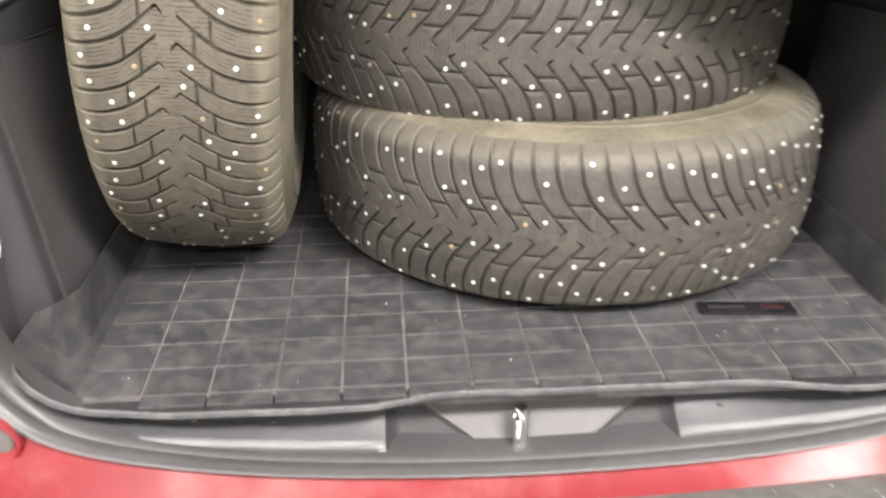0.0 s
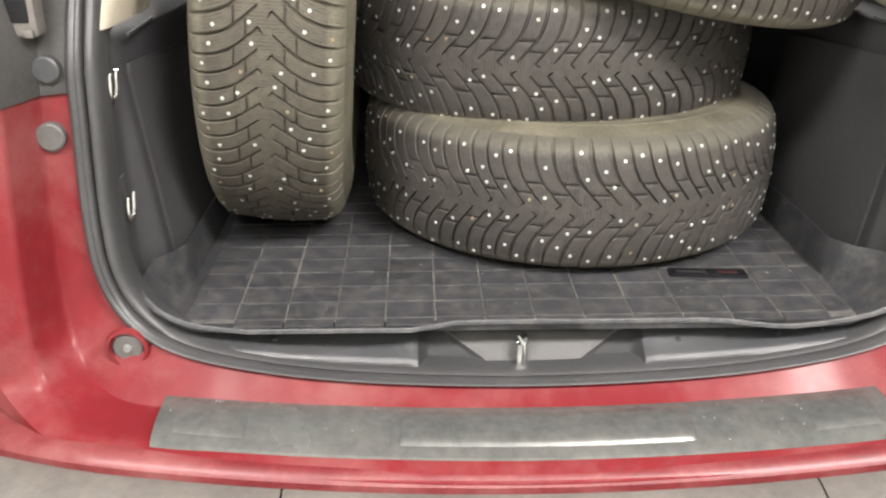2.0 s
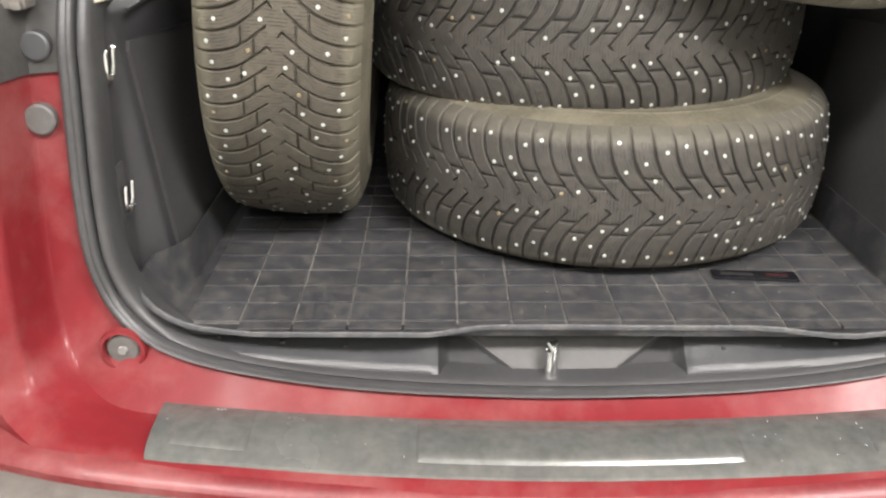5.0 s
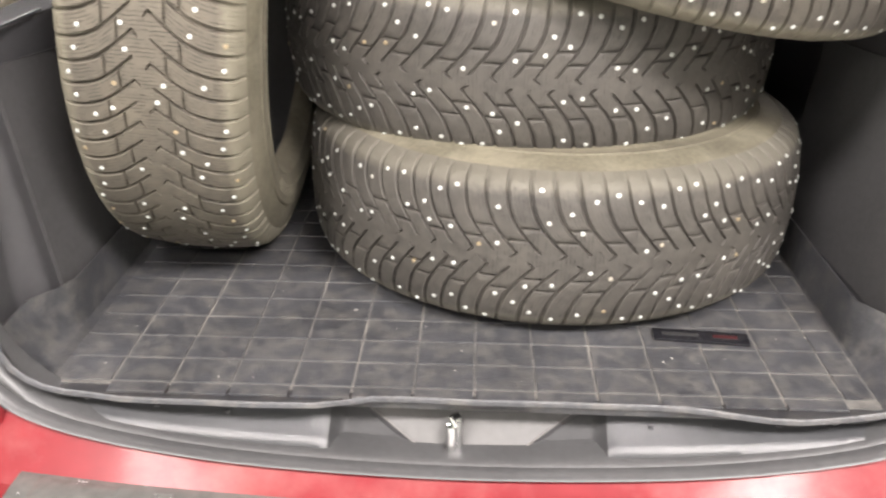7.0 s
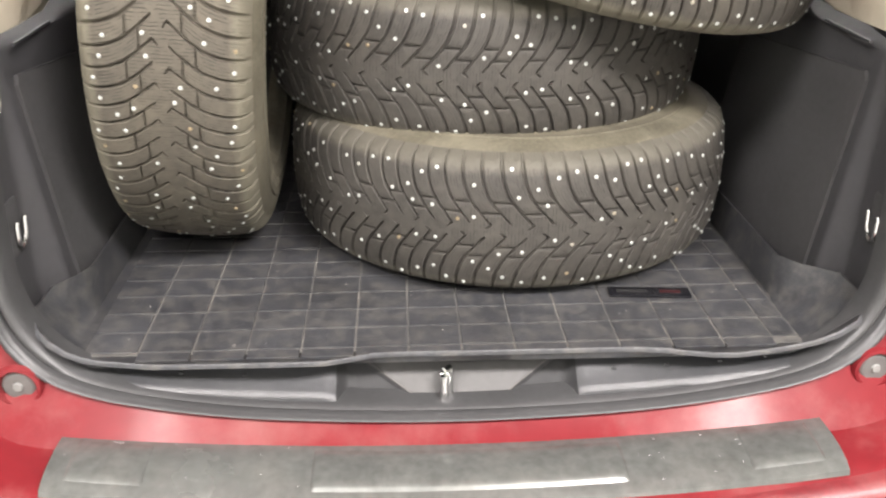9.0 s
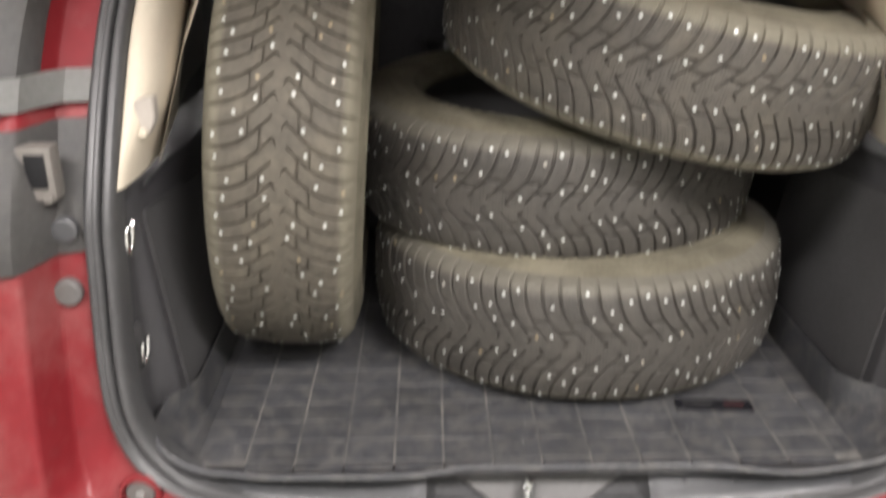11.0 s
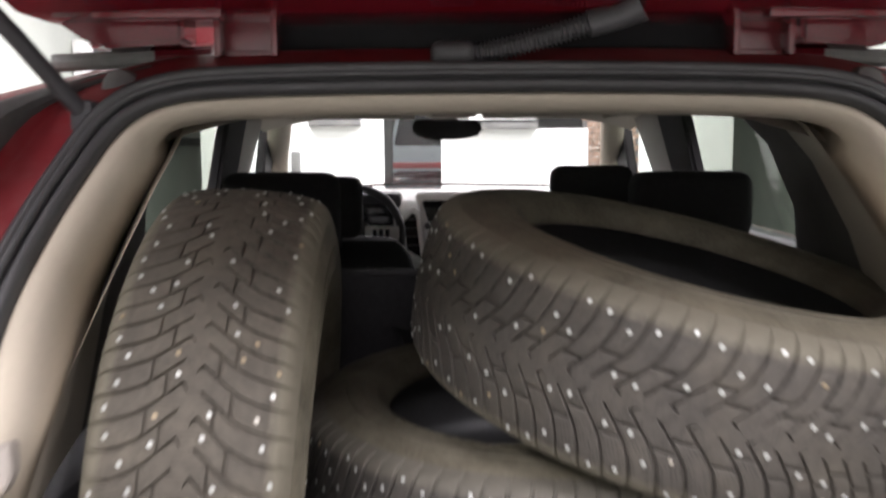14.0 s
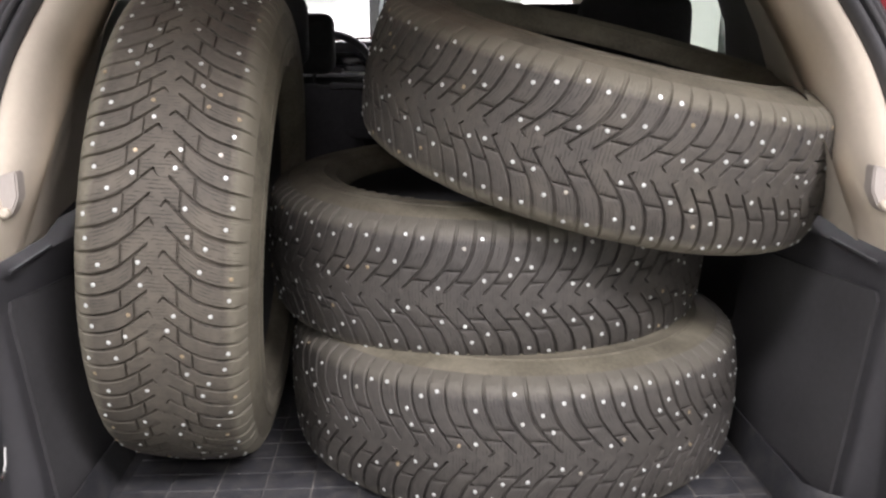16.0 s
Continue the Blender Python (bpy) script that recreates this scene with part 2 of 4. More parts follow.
DROP = material("water_drop", (0.6, 0.6, 0.6), 0.08, spread=0.02, coat=1.0)
GRIT_SPARKLE = material("pale_grit_sparkle", (0.5, 0.48, 0.43), 0.8, spread=0.3)
BARS = material("label_print", (0.022, 0.022, 0.022), 0.5)
REDPRINT = material("label_red_print", (0.035, 0.009, 0.010), 0.4)


# ---- building helpers ----
def part(name, bm, mat, parent=None, label="", smooth=True, angle=35):
    me = bpy.data.meshes.new(name)
    bmesh.ops.recalc_face_normals(bm, faces=bm.faces)
    for f in bm.faces:
        f.smooth = smooth
    if smooth:
        for e in bm.edges:
            if len(e.link_faces) == 2 and e.calc_face_angle(0) > radians(angle):
                e.smooth = False
    bm.to_mesh(me)
    bm.free()
    me.materials.append(mat)
    ob = new(name, me)
    if parent:
        ob.parent = parent
        ob.matrix_parent_inverse = parent.matrix_basis.inverted()
    if label:
        tagged(ob, label)
    return ob


def thing(name, loc, label, category, group="", kind=""):
    ob = new(name)
    ob.empty_display_size = 0.1
    ob.matrix_basis = Matrix.Translation(loc)
    return tagged(ob, label, category, group, kind)


def box(bm, c, s, bevel=0.0, turn=None, seg=2):
    m = Matrix.Translation(c) @ (turn.to_4x4() if turn else Matrix.Identity(4)) @ Matrix.Diagonal((*s, 1))
    r = bmesh.ops.create_cube(bm, size=1.0, matrix=m)
    if bevel:
        es = {e for v in r["verts"] for e in v.link_edges}
        bmesh.ops.bevel(bm, geom=list(es), offset=bevel, segments=seg, affect="EDGES", profile=0.6)
    return bm


def boxed(c, s, bevel=0.0, turn=None):
    return box(bmesh.new(), c, s, bevel, turn)


def loft(bm, rings, closed=False, cap=False):
    """Skin between rings of equal length; closed joins each ring's ends."""
    vs = [[bm.verts.new(p) for p in r] for r in rings]
    k = len(rings[0])
    for a, b in zip(vs, vs[1:]):
        for i in range(k if closed else k - 1):
            j = (i + 1) % k
            bm.faces.new((a[i], a[j], b[j], b[i]))
    if cap:
        bm.faces.new(vs[0][::-1])
        bm.faces.new(vs[-1])
    return vs


def tube(bm, pts, radius, n=10):
    """A round bar along points, with closed ends; radius may be a list."""
    pts = [Vector(p) for p in pts]
    rings = []
    for i, p in enumerate(pts):
        d = (pts[min(i + 1, len(pts) - 1)] - pts[max(i - 1, 0)]).normalized()
        up = Vector((0, 0, 1)) if abs(d.z) < 0.9 else Vector((1, 0, 0))
        a = d.cross(up).normalized()
        b = d.cross(a)
        r = radius[i] if isinstance(radius, (list, tuple)) else radius
        rings.append([p + (a * math.cos(k * 2 * math.pi / n) + b * math.sin(k * 2 * math.pi / n)) * r for k in range(n)])
    loft(bm, rings, True, True)
    return bm


def slab(bm, poly, axis, a, b, bevel=0.0):
    """A polygon in the two other axes, extruded along axis from a to b."""
    def at(p, w):
        return {"x": (w, p[0], p[1]), "y": (p[0], w, p[1]), "z": (p[0], p[1], w)}[axis]
    before = set(bm.edges)
    loft(bm, [[at(p, a) for p in poly], [at(p, b) for p in poly]], True, True)
    if bevel:
        bmesh.ops.bevel(bm, geom=[e for e in bm.edges if e not in before], offset=bevel, segments=2, affect="EDGES")
    return bm


def spline(pts, n):
    """Smooth points through pts (Catmull-Rom), n per stretch."""
    out = []
    k = len(pts)
    for i in range(k - 1):
        p0, p1, p2, p3 = (Vector(pts[max(0, min(k - 1, i + d))]) for d in (-1, 0, 1, 2))
        for j in range(n):
            t = j / n
            out.append(0.5 * (2 * p1 + (p2 - p0) * t + (2 * p0 - 5 * p1 + 4 * p2 - p3) * t * t + (3 * p1 - p0 - 3 * p2 + p3) * t ** 3))
    out.append(Vector(pts[-1]))
    return out


def ease(a, b, t):
    t = min(1.0, max(0.0, (t - a) / (b - a)))
    return t * t * (3 - 2 * t)


# ---- garage ----
def garage():
    def setting(name, c, s, mat, label, cat):
        return tagged(part(name, boxed(c, s), mat, smooth=False), label, cat, kind="structure")
    setting("floor", (0, 3, -0.05), (16, 24, 0.1), CONCRETE, "pale grey concrete garage floor", "floor")
    setting("ceiling", (0, 3, CEIL + 0.05), (16, 24, 0.1), WALL, "white painted garage ceiling", "ceiling")
    setting("wall_west", (-4.0, 3, CEIL / 2), (0.15, 23.8, CEIL), GREENWALL, "pale grey-green painted garage wall", "wall")
    setting("wall_east", (4.5, 3, CEIL / 2), (0.15, 23.8, CEIL), GREENWALL, "pale grey-green painted garage wall", "wall")
    setting("wall_south", (0.25, -7.0, CEIL / 2), (8.2, 0.15, CEIL), WALL, "white painted garage wall", "wall")
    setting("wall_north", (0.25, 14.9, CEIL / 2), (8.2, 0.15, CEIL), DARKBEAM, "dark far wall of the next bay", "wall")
    # white partitions in front of the car, with a gap between them
    setting("partition_1", (-1.488, 9.0, CEIL / 2), (1.976, 0.12, CEIL), WALL, "bright white partition wall", "wall")
    setting("partition_2", (0.93, 9.0, 0.9), (1.6, 0.12, 1.8), WALL, "bright white partition wall", "wall")
    setting("partition_3", (0.65, 9.0, 2.75), (1.04, 0.12, 1.7), WALL, "bright white partition wall", "wall")
    setting("partition_4", (2.816, 9.0, CEIL / 2), (1.031, 0.12, CEIL), WALL, "bright white partition wall", "wall")
    br = tagged(part("wall_brick", boxed((2.0, 9.05, CEIL / 2), (0.6, 0.1, CEIL)), DARKBEAM, smooth=False), "brown brick pier between white partitions", "wall", kind="structure")
    me = part("brick", boxed((0, 0, 0), (0.112, 0.03, 0.055), 0.004), BRICK, br).data
    bpy.data.objects.remove(bpy.data.objects["brick"])
    for row in range(20):
        for col in range(5):
            b = new("brick", me)
            b.parent = br
            b.location = (1.76 + col * 0.12 + (0.03 if row % 2 else -0.03), 8.995, 1.0 + row * 0.065)
    # shelves on the partitions
    for x, z, w in ((-1.02, 1.87, 0.55), (0.74, 1.83, 0.85)):
        t = tagged(part("wall_shelf", boxed((x, 8.88, z), (w, 0.14, 0.07), 0.005), GREY), "grey shelf board on the white partition", "shelf")
    tagged(part("wall_box", boxed((-1.45, 8.9, 1.36), (0.09, 0.12, 0.42), 0.02), GREY), "narrow grey box on the white partition", "box")
    # things in the bay behind the gap
    w = thing("work_bench", (-0.2, 11.2, 0), "red-topped work bench in the next bay", "bench")
    part("bench_top", boxed((-0.2, 11.2, 1.38), (1.6, 0.6, 0.08), 0.01), REDLEDGE, w)
    for x in (-0.9, 0.5):
        part("leg", boxed((x, 11.2, 0.67), (0.08, 0.5, 1.34), 0.005), DARKBEAM, w)
    post = tagged(part("bay_post", boxed((-0.50, 10.2, CEIL / 2), (0.12, 0.12, CEIL), 0.01), DARKBEAM), "dark steel post in the next bay", "post")
    c = thing("white_van", (-0.1, 12.9, 0), "pale grey-blue van parked in the next bay", "van")
    part("body", slab(bmesh.new(), [(-0.62, 0.35), (-0.66, 1.2), (-0.56, 1.62), (-0.42, 2.28), (0.42, 2.28), (0.56, 1.62), (0.66, 1.2), (0.62, 0.35)], "y", 12.5, 14.2, 0.06), VAN, c)
    part("windscreen", slab(bmesh.new(), [(-0.50, 1.66), (-0.39, 2.14), (0.39, 2.14), (0.50, 1.66)], "y", 12.47, 12.52, 0.02), SCREEN, c)
    part("bumper", boxed((0, 12.46, 0.55), (1.26, 0.12, 0.22), 0.04), BLACK, c)
    for x in (-0.5, 0.5):
        part("headlight", boxed((x, 12.47, 1.12), (0.2, 0.06, 0.14), 0.03), CHROME, c)
        part("wheel", tube(bmesh.new(), [(x, 12.7, 0.32), (x * 1.16, 12.7, 0.32)], 0.32, 24), RUBBER, c)
    h = thing("dark_car", (-0.1, 10.4, 0), "dark teal car bonnet below the partition gap", "car")
    part("body", slab(bmesh.new(), [(-0.8, 0.3), (-0.8, 1.0), (-0.6, 1.15), (-0.2, 1.24), (0.25, 1.24), (0.6, 1.15), (0.8, 1.0), (0.8, 0.3)], "y", 9.6, 10.9, 0.05), TEAL, h)
    part("windscreen", slab(bmesh.new(), [(-0.5, 1.24), (-0.42, 1.32), (0.42, 1.32), (0.5, 1.24)], "y", 10.4, 10.8, 0.02), SCREEN, h)
    # rail and frames on the west wall, beams on the east wall
    tagged(part("wall_rail", boxed((-3.88, 11.1, 1.75), (0.06, 7.2, 0.125), 0.01), DARKBEAM), "dark rail along the garage wall", "rail")
    f = thing("window_1", (-3.9, 11, 2.2), "white-framed wall opening above the rail", "window", kind="structure")
    for y in (9.4, 11.85, 14.0):
        part("window_frame", boxed((-3.86, y, 2.35), (0.10, 0.36, 0.9), 0.01), WALL, f)
    for y in (10.6, 12.95):
        part("pane", boxed((-3.905, y, 2.35), (0.02, 2.1 if y < 11 else 1.8, 0.9)), GREY, f, "dim grey pane")
    part("window_sill", boxed((-3.86, 11.7, 1.868), (0.12, 5.2, 0.09), 0.01), WALL, f)
    tagged(part("wall_rail", boxed((4.38, 10.6, 2.09), (0.06, 4.2, 0.085), 0.01), DARKBEAM), "dark rail along the garage wall", "rail")
    tagged(part("brace", slab(bmesh.new(), [(9.75, 2.25), (9.32, 2.25), (8.4, 1.1), (8.72, 1.1)], "x", 4.22, 4.42), WALL), "white sloping wall brace", "brace")
    tagged(part("wall_column", boxed((4.32, 8.43, CEIL / 2), (0.22, 0.32, CEIL), 0.01), WALL), "white square garage column", "column")
    d = thing("parked_car", (4.0, 6.0, 0), "dark car parked by the garage wall", "car")
    part("body", slab(bmesh.new(), [(4.2, 0.3), (4.2, 0.95), (4.9, 1.05), (5.4, 1.55), (6.2, 1.62), (6.35, 1.1), (6.35, 0.3)], "x", 3.3, 4.3, 0.05), CARPET, d)
    part("tail_lamp", boxed((3.5, 6.36, 1.0), (0.25, 0.05, 0.16), 0.02), LENS, d)
    for y in (4.6, 5.9):
        part("wheel", tube(bmesh.new(), [(3.28, y, 0.32), (3.5, y, 0.32)], 0.32, 24), RUBBER, d)
    # fixtures made up to carry the unseen lamps
    for x, y in LAMPS:
        t = thing("ceiling_lamp", (x, y, CEIL), "long white fluorescent lamp, unseen, added for light", "lamp", "garage ceiling lamps")
        part("housing", boxed((x, y, CEIL - 0.03), (1.5, 0.3, 0.06), 0.01), WALL, t)
        for dy in (-0.07, 0.07):
            part("tube", tube(bmesh.new(), [(x - 0.7, y + dy, CEIL - 0.075), (x + 0.7, y + dy, CEIL - 0.075)], 0.013), TUBE, t, "glowing white tube")


garage()

# ---- car: boot opening ----
def rise(x):
    return 0.026 * min(1.2, (x / 0.5) ** 2)


def bow(x):
    return 0.055 * (x / 0.5) ** 2 + 0.08 * max(0.0, abs(x) - 0.55) ** 1.5 - 1.6 * rise(x)


car = thing("car", (0, 1.4, 0), "red estate car with its tailgate open and rear seats up", "car")
HALF = [(0.0, 0.703), (0.2, 0.710), (0.34, 0.726), (0.44, 0.750), (0.495, 0.786), (0.528, 0.84), (0.538, 0.92), (0.538, 1.05), (0.537, 1.17), (0.537, 1.27),
        (0.533, 1.36), (0.517, 1.43), (0.49, 1.505), (0.458, 1.567), (0.40, 1.598), (0.27, 1.608), (0.0, 1.611)]


def rake(z):
    return 0.05 * (z - 0.74) / 0.36 if z < 1.1 else 0.05 + 0.38 * ((z - 1.1) / 0.52) ** 1.25


def outline(pts):
    """A smooth half outline that meets its mirror image with no kink."""
    full = [(-pts[1][0], pts[1][1])] + pts + [(-pts[-2][0], pts[-2][1])]
    return [p.to_2d() for p in spline([(x, z, 0) for x, z in full], 5)][5:-5]


OFF = 0.022


def shifted(p):
    return Vector((p.x + OFF * min(1.0, p.x / 0.5), p.y))


half = outline(HALF)
LOOP = [shifted(p) for p in half] + [Vector((-p.x, p.y)) for p in half[-2:0:-1]]
NORM = []
for i, p in enumerate(LOOP):
    d = LOOP[(i + 1) % len(LOOP)] - LOOP[i - 1]
    NORM.append(Vector((d.y, -d.x)).normalized())
RIGHT = list(range(len(half)))
LEFT = [0] + list(range(len(LOOP) - 1, len(half) - 2, -1))


def ring(d, dy, sel=None):
    """The boot opening's outline, moved outwards by d and forwards by dy."""
    out = []
    for i in (sel or range(len(LOOP))):
        p, n = LOOP[i], NORM[i]
        w = ease(0.3, 0.95, -n.y)
        out.append(Vector((p.x + n.x * d, rake(p.y) + dy - 0.5 * w * max(0.0, d), p.y + n.y * d * (1 - 0.6 * w))))
    return out


CREASE = [(0.0, 0.655), (0.22, 0.660), (0.40, 0.671), (0.545, 0.683), (0.616, 0.698), (0.646, 0.735), (0.648, 0.85), (0.642, 1.04), (0.64, 1.17), (0.65, 1.27),
          (0.645, 1.37), (0.625, 1.455), (0.59, 1.535), (0.54, 1.61), (0.45, 1.65), (0.29, 1.665), (0.0, 1.668)]
fold = outline(CREASE)
FOLD = [shifted(p) for p in fold] + [Vector((-p.x, p.y)) for p in fold[-2:0:-1]]


def shell(f, dy, sel=None):
    """Outlines of the body round the opening: f 0 at the seal, 1 at the body's outer crease, beyond that further out."""
    out = []
    for i in (sel or range(len(LOOP))):
        p, n, c = LOOP[i], NORM[i], FOLD[i]
        up, down = ease(0.3, 0.95, n.y), ease(0.3, 0.95, -n.y)
        side = max(0.0, 1 - up - down)
        g = min(f, 1.0)
        far = max(0.0, f - 1.0) * 0.1
        x0, z0 = p.x + n.x * 0.03, p.y + n.y * (0.03 - 0.012 * down)
        gz = g + (min(1.0, f / 0.45) - g) * down
        skirt = min(far, 0.045)
        x = x0 + (c.x - x0) * g + math.copysign(far, c.x) * side
        z = z0 + (c.y - z0) * gz - (skirt * 0.3 + max(0.0, far - 0.045) * 0.3) * down + far * 0.35 * up
        deck = -0.022 - 0.012 * min(1.0, f / 0.3) + (bow(c.x) - 0.112) * max(0.0, (g - 0.45) / 0.55) - skirt * 0.6
        y = rake(p.y) + dy * side + up * (0.06 * g + far * 1.6) + down * deck
        out.append(Vector((x, y, z)))
    return out


PROFILE = [(0.0, 0.004), (0.60, 0.0), (0.64, -0.003), (0.68, -0.010)]


def flange_y(x, z):
    """How far forward the body's skin lies at a place beside the opening."""
    best = min((((q.x - OFF - abs(x)) ** 2 + (q.z - z) ** 2, q.y) for f, dy in PROFILE + [(0.2, 0.003), (0.3, 0.002), (0.4, 0.001), (0.5, 0.001), (0.55, 0.0), (0.72, -0.02), (0.8, -0.042)] for q in shell(f, dy, RIGHT)))
    return best[1]


def span(side, z0, z1):
    return [i for i in side if z0 <= LOOP[i].y <= z1]


bm = bmesh.new()
loft(bm, [ring(*r) for r in [(-0.004, 0.03), (-0.003, -0.002), (0.001, -0.010), (0.005, -0.0135), (0.010, -0.0135), (0.0125, -0.011), (0.0137, -0.003), (0.0153, -0.003), (0.0165, -0.012), (0.0185, -0.0155), (0.0225, -0.0165), (0.0237, -0.0145), (0.0247, -0.0145), (0.026, -0.017), (0.031, -0.0165), (0.035, -0.012), (0.037, 0.006)]], True)
part("door_seal", bm, RUBBER, car, "black double-lipped rubber door seal", angle=75)
bm = bmesh.new()
loft(bm, [shell(*r) for r in [(0.0, 0.004), (0.60, 0.0), (0.64, -0.003), (0.67, -0.009), (0.72, -0.020), (0.86, -0.060), (0.90, -0.067), (0.96, -0.070), (1.06, -0.070), (1.5, -0.066), (2.1, -0.026), (2.5, 0.05), (2.6, 0.2), (2.6, 0.5)]], True)
part("body_shell", bm, RED, car, "glossy dark red painted body", angle=38)
for side, s in ((RIGHT, 1), (LEFT, -1)):
    def cover(z0, z1, rows, name, mat, label=""):
        sel = span(side, z0, z1)
        b = bmesh.new()
        loft(b, [shell(d, dy, sel) for d, dy in rows])
        bmesh.ops.solidify(b, geom=list(b.faces), thickness=0.004)
        return part(name, b, mat, car, label)
    h = cover(1.072, 1.25, [(0.04, -0.001), (0.56, -0.006), (0.62, -0.014), (0.84, -0.066), (0.95, -0.075), (1.1, -0.077), (1.7, -0.074)], "lamp_recess", GREY, "dusty grey plastic lamp recess")
    cover(1.03, 1.25, [(1.72, -0.072), (1.8, -0.086), (2.2, -0.066), (2.55, 0.0), (2.65, 0.1)], "tail_lamp", LENS, "bright red tail lamp lens")
    cover(1.235, 1.295, [(0.04, -0.008), (0.45, -0.014), (0.7, -0.045), (0.84, -0.075), (1.1, -0.084), (1.9, -0.079)], "lamp_ledge", STEEL, "pale grey ledge above the lamp recess")
    cover(1.285, 1.60, [(0.74, -0.034), (0.78, -0.060), (0.88, -0.080), (1.1, -0.088), (1.35, -0.082), (1.5, -0.05), (1.52, 0.05)], "pillar_cap", GREY, "grey-brown plastic pillar cover")
    part("lamp_socket", boxed((s * 0.617, 0.046, 1.180), (0.046, 0.03, 0.070), 0.006), LOWER, h, "dusty grey-brown lamp socket frame")
    part("socket_slot", boxed((s * 0.615, 0.033, 1.184), (0.026, 0.008, 0.044), 0.003), STRIP, h, "dark slot of the lamp socket")
    part("clip", boxed((s * 0.604, 0.030, 1.150), (0.012, 0.010, 0.010), 0.003), LOWER, h)
    far = OFF if s > 0 else 0.0
    for x, z, r, m in ((0.603, 1.021, 0.0185, GREY), (0.528, 0.748, 0.020, GREY), (0.597, 1.104, 0.017, SILL)):
        b, y = bmesh.new(), flange_y(x, z) - (0.013 if z > 1.05 else 0.009)
        tube(b, [(s * x + far, y + 0.02, z), (s * x + far, y + 0.001, z), (s * x + far, y - 0.001, z)], [r, r, r * 0.86], 20)
        pl = part("body_plug", b, m, car, "round grey rubber plug")
        if z < 0.8:
            part("plug_core", tube(bmesh.new(), [(s * x + far, y, z), (s * x + far, y - 0.004, z)], [0.007, 0.005], 10), STEEL, pl)
    b = bmesh.new()
    n = 20
    loft(b, [[(far + s * (0.528 + rr * math.cos(a * 2 * math.pi / n)), flange_y(0.528, 0.748) - 0.006 + yy, 0.748 + rr * math.sin(a * 2 * math.pi / n)) for a in range(n)] for rr, yy in ((0.03, 0.0), (0.028, -0.007), (0.024, -0.008), (0.022, 0.002))], True)
    part("plug_rim", b, RED, car)
    b = tube(bmesh.new(), [(s * 0.471, 0.44, 1.617), (s * 0.471, 0.418, 1.615), (s * 0.471, 0.414, 1.615)], [0.022, 0.022, 0.018], 18)
    part("body_plug", b, GREY, car, "round grey rubber plug")


def strip(bm, prof, x0, x1, n=24, curve=bow):
    rings = []
    for i in range(n + 1):
        x = x0 + (x1 - x0) * i / n
        rings.append([(x, y + curve(x), z + rise(x)) for y, z in prof])
    loft(bm, rings, True, True)
    return bm


part("bumper", strip(bmesh.new(), [(0.0, 0.645), (-0.14, 0.649), (-0.163, 0.648), (-0.174, 0.643), (-0.180, 0.635), (-0.180, 0.625), (-0.15, 0.60), (0.0, 0.59)], -0.86, 0.86, 48), REDBUMPER, car, "dusty red painted bumper")
def seat_of(y, z):
    """The plate's profile as it sits on the bumper."""
    return (-0.036 + (y + 0.016) * 0.93, z + 0.017)


plate = part("bumper_plate", strip(bmesh.new(), [seat_of(*q) for q in [(-0.016, 0.638), (-0.016, 0.645), (-0.022, 0.6485), (-0.045, 0.6515), (-0.075, 0.6525), (-0.105, 0.6505), (-0.127, 0.6455), (-0.138, 0.640), (-0.141, 0.634)]], -0.476, 0.476, 30), PLATE, car, "scuffed satin grey bumper protector plate")
PLATE_TOP = [(-0.141, 0.634), (-0.138, 0.640), (-0.127, 0.6455), (-0.105, 0.6505), (-0.075, 0.6525), (-0.045, 0.6515), (-0.022, 0.6485)]


def plate_z(y):
    return next(c[1] + (d[1] - c[1]) * (y - c[0]) / (d[0] - c[0]) for c, d in zip(PLATE_TOP, PLATE_TOP[1:]) if y <= d[0])


for x0, x1 in ((-0.455, -0.36), (-0.17, 0.215), (0.36, 0.455)):
    b = bmesh.new()
    rings = []
    for i in range(17):
        k = min(i, 16 - i)
        step = (0.0, 0.003, 0.006, 0.010, 0.016)[k] if k < 5 else None
        x = (x0 + step if i < 8 else x1 - step) if step is not None else x0 + 0.016 + (x1 - x0 - 0.032) * (i - 4) / 8
        e = (0.0, 0.35, 0.8, 0.97, 1.0)[k] if k < 5 else 1.0
        tall = 1.0 if x1 - x0 > 0.2 else 0.6
        row = []
        for y, hh in ((-0.044, -0.0015), (-0.050, 0.0004), (-0.060, 0.0012), (-0.078, 0.0022), (-0.098, 0.0034), (-0.110, 0.0042), (-0.116, 0.0040), (-0.1195, 0.0018), (-0.122, 0.0005), (-0.126, -0.002)):
            yy, zz = seat_of(y, plate_z(y))
            row.append((x, yy + bow(x), zz + rise(x) + hh * (e if hh > 0 else 1.0) * (tall if hh > 0 else 1.0) - (0.002 if k == 0 else 0.0)))
        rings.append(row)
    loft(b, rings)
    part("raised_panel", b, PLATE, plate)
for a, b in ((-0.86, -0.312), (-0.309, 0.352), (0.355, 0.86)):
    part("lower_bumper", strip(bmesh.new(), [(-0.15, 0.61), (-0.178, 0.625), (-0.186, 0.627), (-0.240, 0.616), (-0.272, 0.59), (-0.28, 0.53), (-0.25, 0.42), (-0.2, 0.33), (-0.1, 0.3), (-0.1, 0.56)], a, b, 16), LOWER, car, "grey-brown plastic lower bumper")

# ---- car: boot sill ----
def sill_z(x):
    return 0.05 * (abs(x) / 0.5) ** 2.5


